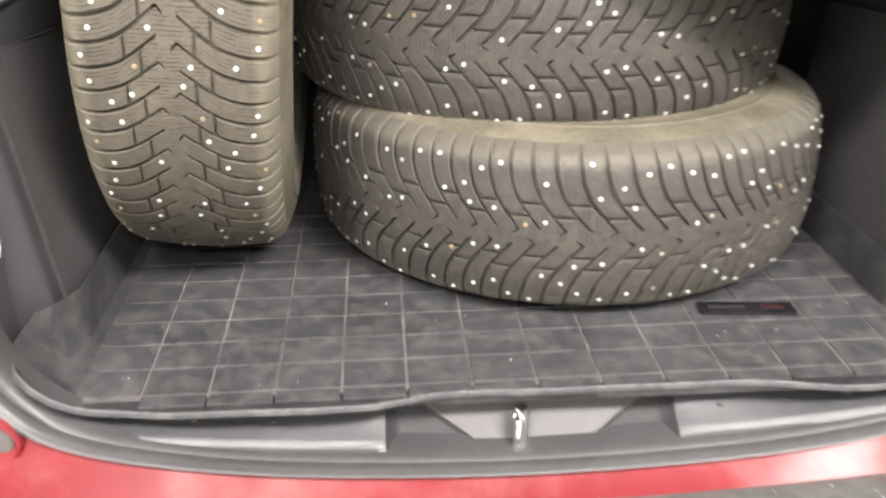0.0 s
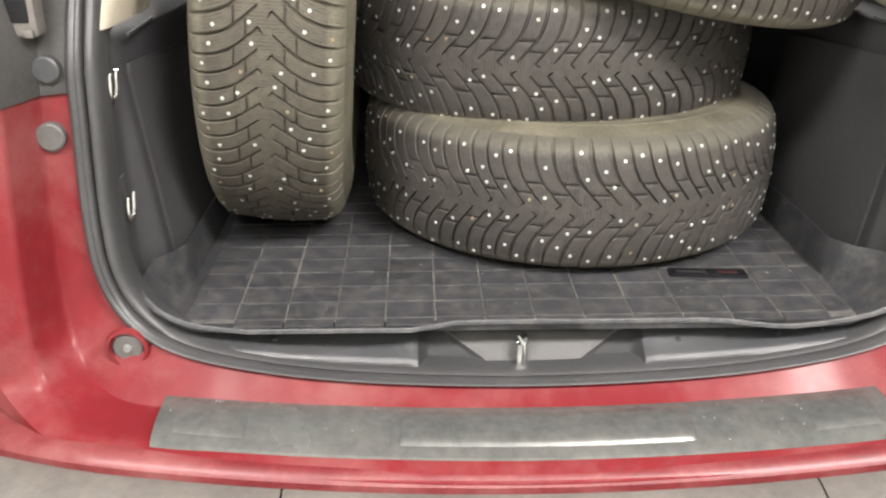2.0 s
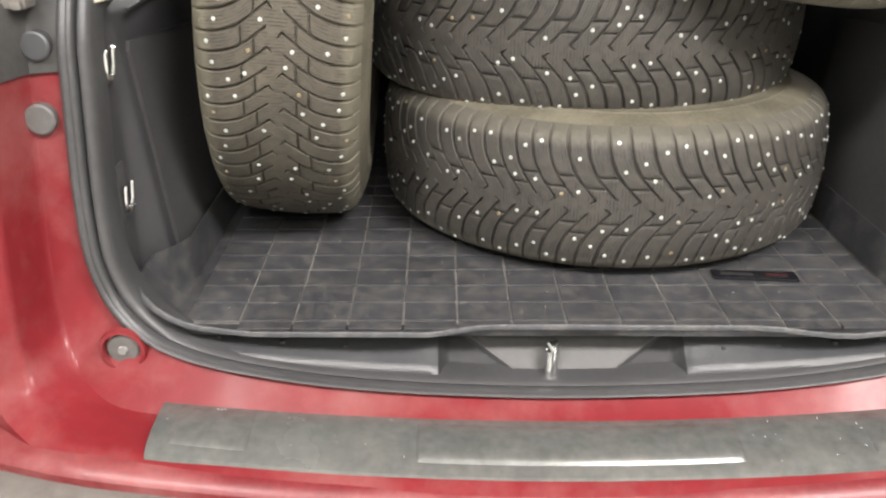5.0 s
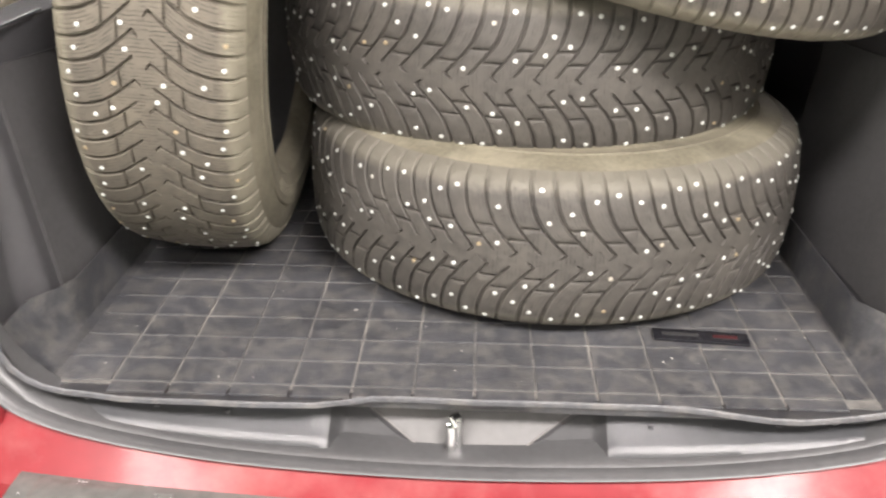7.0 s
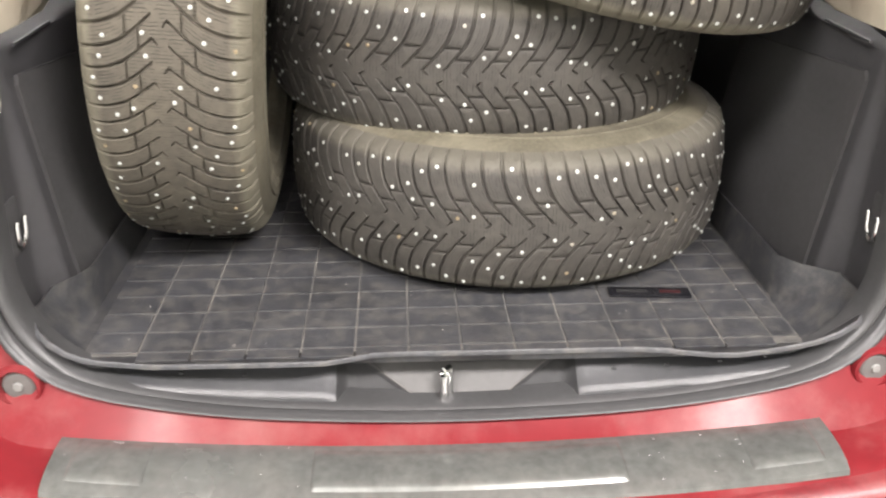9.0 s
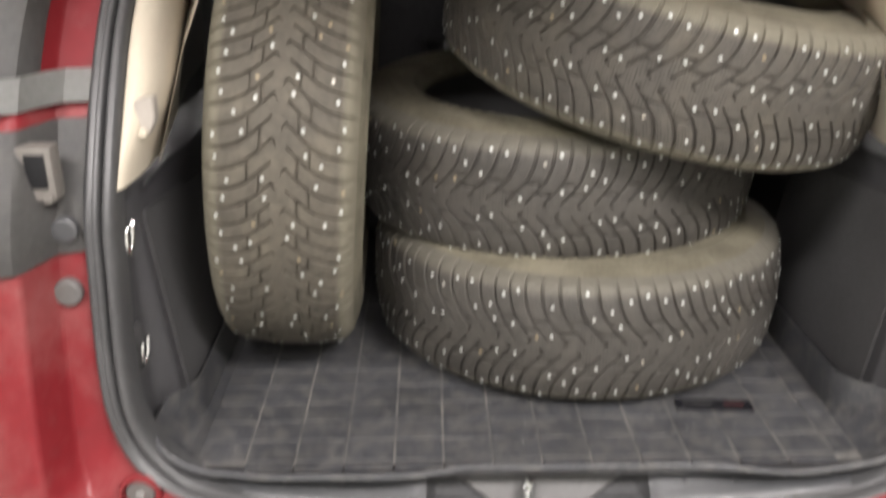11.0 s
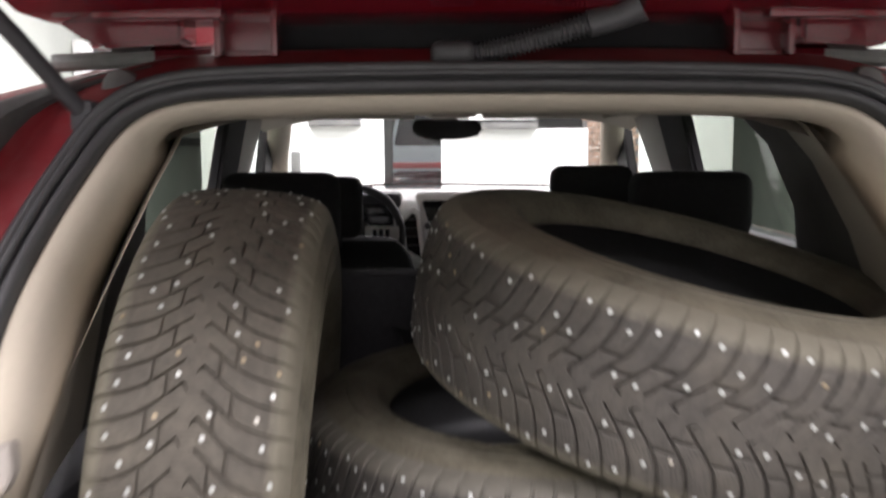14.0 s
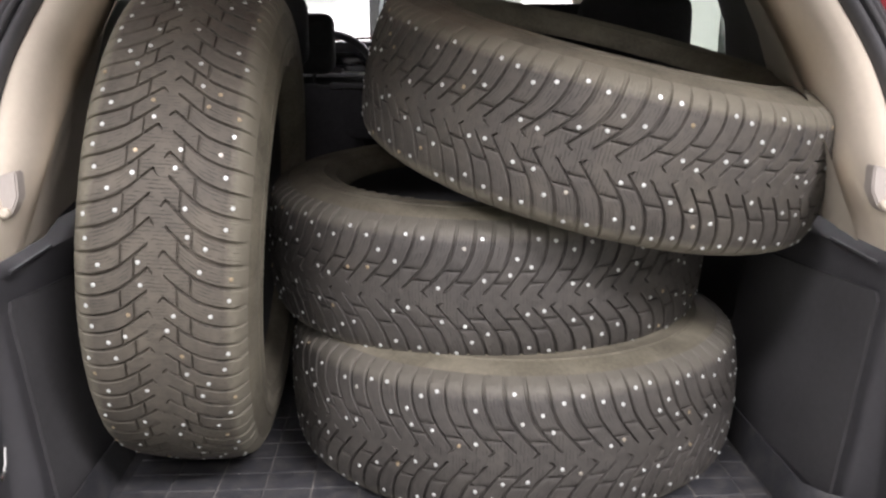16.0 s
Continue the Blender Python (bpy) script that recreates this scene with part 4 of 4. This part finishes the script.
# ---- seats ----
def headrest(name, cx, y, z0, z1, w, parent):
    b = bmesh.new()
    box(b, (cx, y, (z0 + z1) / 2), (w, 0.10, z1 - z0), 0.04, seg=5)
    h = part(name, b, CLOTH, parent)
    for k in (-1, 1):
        part("headrest_post", tube(bmesh.new(), [(cx + k * 0.05, y, z0 - 0.08), (cx + k * 0.05, y, z0 + 0.03)], 0.006, 8), CHROME, h)


def seat(name, cx, y, w, top, label, hz, hy, hw):
    t = thing(name, (cx, y, 0.45), label, "car seat", "car seats")
    b = bmesh.new()
    n = 12
    rings = []
    for z, dy, ww, th in ((0.62, 0.10, 0.98, 0.14), (0.85, 0.06, 1.0, 0.15), (1.1, 0.02, 0.97, 0.13), (top - 0.05, 0.0, 0.8, 0.11), (top - 0.01, 0.0, 0.66, 0.08), (top, 0.0, 0.5, 0.03)):
        rings.append([(cx + w / 2 * ww * math.copysign(abs(math.cos(a)) ** 0.45, math.cos(a)), y + dy + th / 2 * math.copysign(abs(math.sin(a)) ** 0.6, math.sin(a)), z) for a in [k * 2 * math.pi / 24 for k in range(24)]])
    loft(b, rings, True, True)
    part("backrest", b, CLOTH, t)
    part("cushion", boxed((cx, y + 0.35, 0.55), (w, 0.5, 0.2), 0.05), CLOTH, t)
    headrest("headrest", cx + hw[0], hy, hz[0], hz[1], hw[1], t)
    return t


seat("front_seat", -0.33, 1.78, 0.5, 1.30, "black cloth driver seat with its headrest", (1.30, 1.472), 1.74, (-0.042, 0.225))
seat("front_seat", 0.375, 1.78, 0.5, 1.30, "black cloth passenger seat with its headrest", (1.375, 1.497), 1.74, (0.0, 0.225))
r = seat("rear_seat", -0.36, 0.99, 0.5, 1.31, "black cloth rear seat folded up behind the cargo", (1.34, 1.496), 1.10, (-0.02, 0.235))
part("release_strap", boxed((-0.15, 0.955, 1.308), (0.11, 0.02, 0.012), 0.004), BLACK, r)
part("backrest_top", boxed((-0.16, 1.0, 1.25), (0.34, 0.1, 0.11), 0.02), CLOTH, r)
seat("rear_seat", 0.30, 0.99, 0.68, 1.31, "wide black cloth rear seat folded up behind the cargo", (1.35, 1.492), 1.13, (0.165, 0.25))

# ---- boot mat ----
mat = thing("cargo_mat", (0, 0.45, 0.757), "black rubber boot mat with padded grid and raised rim", "mat")
FX, FY0, FY1, FR = 0.482, 0.0, 0.92, 0.05


def mat_path():
    pts = []
    for cx, cy, a0 in ((FX - FR, FY0 + FR, -90), (FX - FR, FY1 - FR, 0), (-FX + FR, FY1 - FR, 90), (-FX + FR, FY0 + FR, 180)):
        for k in range(7):
            a = radians(a0 + k * 15)
            pts.append((cx + FR * math.cos(a), cy + FR * math.sin(a), math.cos(a), math.sin(a)))
    out = []
    for p, q in zip(pts, pts[1:] + pts[:1]):
        n = max(1, int(math.hypot(q[0] - p[0], q[1] - p[1]) / 0.03))
        for k in range(n):
            out.append(tuple(p[j] + (q[j] - p[j]) * k / n for j in range(4)))
    return out


def rim(t):
    """One outline of the mat's rim: t 0 at the flat, 1 at the lip's crest, beyond that its turned-down edge."""
    row = []
    for x, y, nx, ny in mat_path():
        front = max(0.0, -ny) ** 2
        corner = ease(0.36, 0.46, abs(x)) * (1 - ease(0.116, 0.158, y))
        wave = 0.004 * math.sin(x * 23 + 1.0) + 0.003 * math.sin(x * 51)
        mid = ease(-0.16, -0.08, x) * (1 - ease(0.24, 0.36, x))
        hgt = 0.060 * (1 - front) + front * (0.012 + 0.007 * mid + wave * 0.6) + 0.010 * corner * front
        out = (0.004 + (0.066 if x > 0 else 0.034) * corner) * (1 - front) + front * (0.013 - 0.008 * mid + wave)
        s = min(t, 1.0)
        drop = max(0.0, t - 1.0)
        lip = 0.006 - 0.0035 * front
        row.append((x + nx * (out * s + lip * drop), y + ny * (out * s + lip * drop), 0.757 + hgt * (s ** 1.3) - 0.005 * drop ** 2))
    return row


bm = bmesh.new()
vs = loft(bm, [rim(t) for t in (0.0, 0.35, 0.7, 0.92, 1.0, 1.3, 1.7, 2.1)], True)
bm.faces.new(vs[0])
part("sheet", bm, MAT, mat, "black rubber sheet with a raised wavy rim", angle=60)
part("grid_joints", boxed((0.01, 0.462, 0.7578), (0.93, 0.87, 0.0016)), MATDUST_LIT, mat, smooth=False)
px, py = 0.0695, 0.0503
tilt = radians(0.7)


def pad_form(width, depth=py):
    ob = part("pad", boxed((0, 0, 0), (width - 0.0030, depth - 0.0032, 0.0032), 0.0009), MAT, None, smooth=False)
    me = ob.data
    bpy.data.objects.remove(ob)
    return me


PAD, EDGE_PAD, FRONT_PAD = pad_form(px), pad_form(0.036), pad_form(px, 0.022)
for i in range(-7, 8):
    for j in range(-1, 17):
        x, y = -0.049 + (i + 0.5) * px, 0.0275 + (j + 0.5) * py
        me = PAD
        if x > 0.44:
            x, me = -0.049 + i * px + 0.018, EDGE_PAD
        if j < 0:
            if abs(x) > 0.42:
                continue
            y, me = 0.0165, FRONT_PAD
        X, Y = x, y + math.sin(tilt) * x + 0.008
        if X > 0.47 or X < -0.45 or Y > 0.88:
            continue
        o = new("pad", me)
        o.parent = mat
        o.matrix_parent_inverse = mat.matrix_basis.inverted()
        o.matrix_basis = pose(X, Y, 0.7585 + 0.0002 * math.sin(i * 3.1 + j * 1.7), 0.12 * math.sin(i * 7.0), 0.12 * math.sin(j * 5.0), 0.7)
lab = part("name_plate", boxed((0.303, 0.164, 0.7625), (0.118, 0.026, 0.004), 0.001, Euler((0, 0, radians(-4))).to_matrix()), SCREEN, mat, "glossy black plate with worn print")
for x, w, m in ((0.278, 0.045, BARS), (0.333, 0.03, REDPRINT)):
    part("print_bar", boxed((x, 0.164 - (x - 0.303) * 0.07, 0.7648), (w, 0.007, 0.001), 0.0, Euler((0, 0, radians(-4))).to_matrix()), m, lab)

# ---- tyres ----
NP = 84
PITCH = 2 * math.pi / NP
BASE_LINE = [(0.0, 0.3555, 0.0), (0.2, 0.3551, 0.0185), (0.4, 0.3540, 0.037), (0.6, 0.3520, 0.0555), (0.75, 0.3495, 0.069), (0.88, 0.3455, 0.0805), (1.0, 0.3395, 0.0905), (1.1, 0.3320, 0.0970), (1.25, 0.3185, 0.1030), (1.4, 0.303, 0.1070)]
BASE_LINE = [(u, r, z * 1.03) for u, r, z in BASE_LINE]
SWEEP = [(0.0, 0.80), (0.04, 0.58), (0.085, 0.395), (0.1, 0.39), (0.12, 0.45), (0.2, 0.70), (0.37, 1.22), (0.5, 1.54), (0.66, 1.78), (0.8, 1.90), (1.0, 1.98), (1.5, 2.0)]


def lookup(table, u, k):
    u = abs(u)
    for a, b in zip(table, table[1:]):
        if u <= b[0]:
            f = (u - a[0]) / (b[0] - a[0])
            return a[k] + (b[k] - a[k]) * f
    return table[-1][k]


def tread_point(u, pitch, height):
    r, z = lookup(BASE_LINE, u, 1), lookup(BASE_LINE, u, 2)
    r1, z1 = lookup(BASE_LINE, abs(u) + 0.05, 1), lookup(BASE_LINE, abs(u) + 0.05, 2)
    d = Vector((r1 - r, z1 - z)).normalized()
    r, z = r + d.y * height, z - d.x * height
    a = (pitch + 0.2 * math.sin(pitch * PITCH * 7)) * PITCH
    return (r * math.cos(a), r * math.sin(a), math.copysign(z, u))


def relief(u):
    return 0.0064 - 0.0050 * ease(0.88, 1.13, abs(u))


SPLITS = (0.26, 0.42)


def tread_mesh():
    """Swept grooves, every second one hooked over the crown, and short cuts that join them in a zigzag."""
    rng = random.Random(5)
    us = [0.018, 0.03, 0.045, 0.065, 0.085, 0.1, 0.115, 0.13, 0.15, 0.18, 0.205]
    for c in SPLITS:
        us += [c - 0.030, c - 0.018, c - 0.009, c + 0.009, c + 0.018, c + 0.030]
    us += [0.34, 0.5, 0.56, 0.63, 0.70, 0.76, 0.82, 0.88, 0.93, 0.98, 1.03, 1.08, 1.12, 1.15, 1.17]
    us = sorted(us)
    # stations across one pitch: (place, share of the groove's half width, how deep)
    stations = ((0.0, 0.55, 1.0), (0.0, 1.0, 0.14), (0.0, 1.4, 0.0), (0.36, 0.0, 0.0), (0.64, 0.0, 0.0), (1.0, -1.4, 0.0), (1.0, -1.0, 0.14), (1.0, -0.55, 1.0))
    verts, faces, uvs = [], [], []
    for sgn, shift in ((1, 0.0), (-1, 0.72)):
        base = len(verts)
        rows = []
        for i in range(NP):
            lift = rng.uniform(-0.0004, 0.0003)
            c = SPLITS[i % 2]
            for st, (f, w, d) in enumerate(stations):
                groove = i if f < 0.5 else i + 1
                if groove % 2:
                    start, stop = 0.028, 0.05
                else:
                    start, stop = 0.095, 0.12
                row = []
                for u in us:
                    g = 0.072 + 0.016 * ease(0.1, 0.5, u) - 0.012 * ease(0.95, 1.1, u)
                    s = f + w * g
                    reach = ease(start, stop, u)
                    cut = d * reach
                    gap = abs(u - c)
                    across = 1.0 if gap < 0.0095 else 0.14 if gap < 0.0185 else 0.0
                    cut = max(cut, across * 0.75)
                    top = relief(u) + lift * ease(0.1, 0.3, u)
                    h = -0.004 if u > 1.16 else top * (1 - 0.82 * cut)
                    at = i + shift + s + lookup(SWEEP, u, 1)
                    verts.append(tread_point(sgn * u, at, h))
                    row.append((at, i + shift + s))
                rows.append(row)
        n, m = len(rows), len(us)
        for r in range(n):
            q = (r + 1) % n
            wrap = NP if q == 0 else 0
            c = SPLITS[(r // len(stations)) % 2]
            for k in range(m - 1):
                faces.append((base + r * m + k, base + r * m + k + 1, base + q * m + k + 1, base + q * m + k))
                kind = 0 if us[k + 1] <= c + 0.02 else 1
                for rr, kk, ww in ((r, k, 0), (r, k + 1, 0), (q, k + 1, wrap), (q, k, wrap)):
                    uvs.append((sgn * us[kk] * 0.088, (rows[rr][kk][kind] + ww) * PITCH * 0.36))
    # unbroken band along the crown
    mid = (-0.022, -0.011, 0.011, 0.022)
    base = len(verts)
    for k in range(NP * 4):
        verts += [tread_point(u, k / 4, relief(u) - 0.0001) for u in mid]
    for k in range(NP * 4):
        j = (k + 1) % (NP * 4)
        for q in range(3):
            faces.append((base + k * 4 + q, base + k * 4 + q + 1, base + j * 4 + q + 1, base + j * 4 + q))
            uvs += [(mid[q] * 0.088, k / 4 * PITCH * 0.36), (mid[q + 1] * 0.088, k / 4 * PITCH * 0.36), (mid[q + 1] * 0.088, (k + 1) / 4 * PITCH * 0.36), (mid[q] * 0.088, (k + 1) / 4 * PITCH * 0.36)]
    me = bpy.data.meshes.new("tread_form")
    me.from_pydata(verts, [], faces)
    layer = me.uv_layers.new(name="UVMap")
    layer.data.foreach_set("uv", [v for q in uvs for v in q])
    bm = bmesh.new()
    bm.from_mesh(me)
    bpy.data.meshes.remove(me)
    return bm


def make_tyre():
    t = new("tyre")
    tagged(t, "worn studded winter tyre", "tyre", "four winter tyres")
    n = 120
    outer = [(r - 0.003 * (1 - ease(0.9, 1.1, u)), z) for u, r, z in BASE_LINE]
    side = [(0.2945, 0.1080), (0.2935, 0.1064), (0.2922, 0.1064), (0.291, 0.1086), (0.2895, 0.1092), (0.287, 0.1084), (0.272, 0.1090), (0.262, 0.1085), (0.2605, 0.1097), (0.2585, 0.1082), (0.248, 0.1055), (0.2385, 0.1015), (0.2365, 0.1025), (0.2345, 0.0995), (0.226, 0.0925), (0.219, 0.086), (0.2165, 0.079), (0.2185, 0.072), (0.226, 0.0715), (0.238, 0.083), (0.265, 0.0965), (0.295, 0.096), (0.322, 0.083), (0.337, 0.055), (0.341, 0.0)]
    cut = side.index((0.2185, 0.072))
    side = [(r if r > 0.3 else 0.3 - (0.3 - r) * 0.81, z * 1.03) for r, z in side]
    prof = outer + side
    cut += len(outer)
    whole = [(r, -z) for r, z in prof[cut:0:-1]] + prof[:cut + 1]
    liner = prof[cut:] + [(r, -z) for r, z in prof[-2:cut - 1:-1]]

    def turned(line):
        b = bmesh.new()
        rings = [[(r * math.cos(k * 2 * math.pi / n), r * math.sin(k * 2 * math.pi / n), z) for r, z in line] for k in range(n)]
        vs = loft(b, rings)
        for q in range(len(line) - 1):
            b.faces.new((vs[-1][q], vs[-1][q + 1], vs[0][q + 1], vs[0][q]))
        return b

    part("inner_liner", turned(liner), RUBBER, t, "black inner liner", angle=60)
    bm = turned(whole)
    part("carcass", bm, SIDEWALL, t, "dusty brown sidewall and bead", angle=60)
    part("tread", tread_mesh(), TREAD, t, "dusty studded tread with swept grooves", angle=28)
    # moulded marks on both sidewalls: plain raised bars and shoulder ribs
    bm = bmesh.new()
    for sd in (-1, 1):
        for a0, count, gap, r0, r1 in ((10, 9, 4.2, 0.262, 0.282), (75, 14, 2.6, 0.266, 0.274), (150, 7, 4.8, 0.262, 0.282), (215, 18, 2.2, 0.268, 0.276), (300, 10, 3.4, 0.264, 0.280)):
            for k in range(count):
                a = radians(a0 + k * gap + (sd > 0) * 23)
                box(bm, ((r0 + r1) / 2 * math.cos(a), (r0 + r1) / 2 * math.sin(a), sd * 0.1122), (r1 - r0, radians(gap) * 0.27 * 0.55, 0.0012), 0.0, Euler((0, 0, a + radians(14))).to_matrix())
    tagged(part("moulding", bm, SIDEWALL, t, smooth=False), "plain raised bars moulded in the sidewall", kind="stuff")
    bm = tube(bmesh.new(), [(0, 0, -0.003), (0, 0, 0.0004), (0, 0, 0.0008)], [0.0028, 0.0028, 0.0024], 12)
    tube(bm, [(0, 0, 0.0), (0, 0, 0.0017)], [0.0014, 0.0011], 6)
    so = part("stud", bm, STUD)
    sm = so.data
    bpy.data.objects.remove(so)
    rng = random.Random(11)
    cycle = [[0.2, 0.74], [0.84], [0.6, 0.36], [0.16, 0.86], [0.68], [0.5, 0.88], [0.32, 0.78]]
    for sgn, shift in ((1, 0.0), (-1, 0.72)):
        for i in range(NP):
            for u in cycle[(i * 3 + (2 if sgn < 0 else 0)) % 7]:
                if rng.random() < 0.06:
                    continue
                u += rng.uniform(-0.03, 0.03)
                at = i + shift + lookup(SWEEP, u, 1) + 0.5 + rng.uniform(-0.1, 0.1)
                p = Vector(tread_point(sgn * u, at, relief(u)))
                q = Vector(tread_point(sgn * u, at, relief(u) + 0.01))
                o = new("stud", sm)
                o.parent = t
                o.matrix_basis = Matrix.Translation(p) @ (q - p).to_track_quat("Z", "Y").to_matrix().to_4x4()
    return t


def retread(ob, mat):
    """The same tyre, its tread tinted for the light it gets, and its dust."""
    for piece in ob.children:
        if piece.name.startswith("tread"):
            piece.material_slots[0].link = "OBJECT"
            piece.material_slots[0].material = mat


tyre = make_tyre()
for m, label, rubber in ((pose(0.086, 0.571, 1.083, 2.8, 0, 0) @ pose(0, 0, 0, 0, 0, 40), "worn studded winter tyre lying flat in the middle of the stack", DIM_CLEANER),
                         (pose(0.251, 0.482, 1.295, 7.2, 12.6, 0), "worn studded winter tyre lying tilted on top of the stack", TREAD),
                         (pose(-0.347, 0.467, 1.124, 0, 94.4, 1.4), "worn studded winter tyre standing upright on the mat", LIT_DUSTIER)):
    retread(tagged(copy_thing(tyre, m), label), rubber)
tyre.matrix_basis = pose(0.126, 0.498, 0.874, 180, 0, 13)
tagged(tyre, "worn studded winter tyre lying flat on the mat under the stack")
retread(tyre, DIM_CLEANER)

# ---- small stuff ----
def specks(name, places, r, mat, label, category, seed):
    rng = random.Random(seed)
    bm = bmesh.new()
    for x, y, z in places:
        q = r * rng.uniform(0.5, 1.2)
        n = 6
        rings = [[(x + q * f * math.cos(k * 2 * math.pi / n), y + q * f * math.sin(k * 2 * math.pi / n), z + q * hh) for k in range(n)] for f, hh in ((1.0, -0.1), (0.85, 0.35), (0.3, 0.6))]
        loft(bm, rings, True, True)
    return tagged(part(name, bm, mat), label, category, kind="stuff")


rng = random.Random(21)
spots = []
for k in range(36):
    x, y = rng.uniform(-0.44, 0.44), rng.uniform(0.03, 0.4)
    spots.append((x, y, 0.7604))
specks("grit", spots, 0.0010, GRIT_SPARKLE, "pale grit scattered on the rubber mat", "grit", 3)
spots = []
for k in range(70):
    x, y = rng.uniform(-0.47, 0.47), rng.uniform(-0.125, -0.03)
    if -0.18 < x < 0.225:
        continue
    y, z = seat_of(y, plate_z(y))
    spots.append((x, y + bow(x), z + rise(x) + 0.0002))
# The pier's sparkle, painted as pale specks.
rng2 = random.Random(8)
specks("sparkle_flecks", [(rng2.uniform(1.75, 2.25), 8.974, rng2.uniform(1.35, 2.3)) for k in range(260)], 0.011, GRIT_SPARKLE, "pale flecks painted for the sparkle on the brick pier", "flecks", 5)
specks("water_drops", spots, 0.0008, DROP, "small water drops on the bumper plate", "water drops", 4)
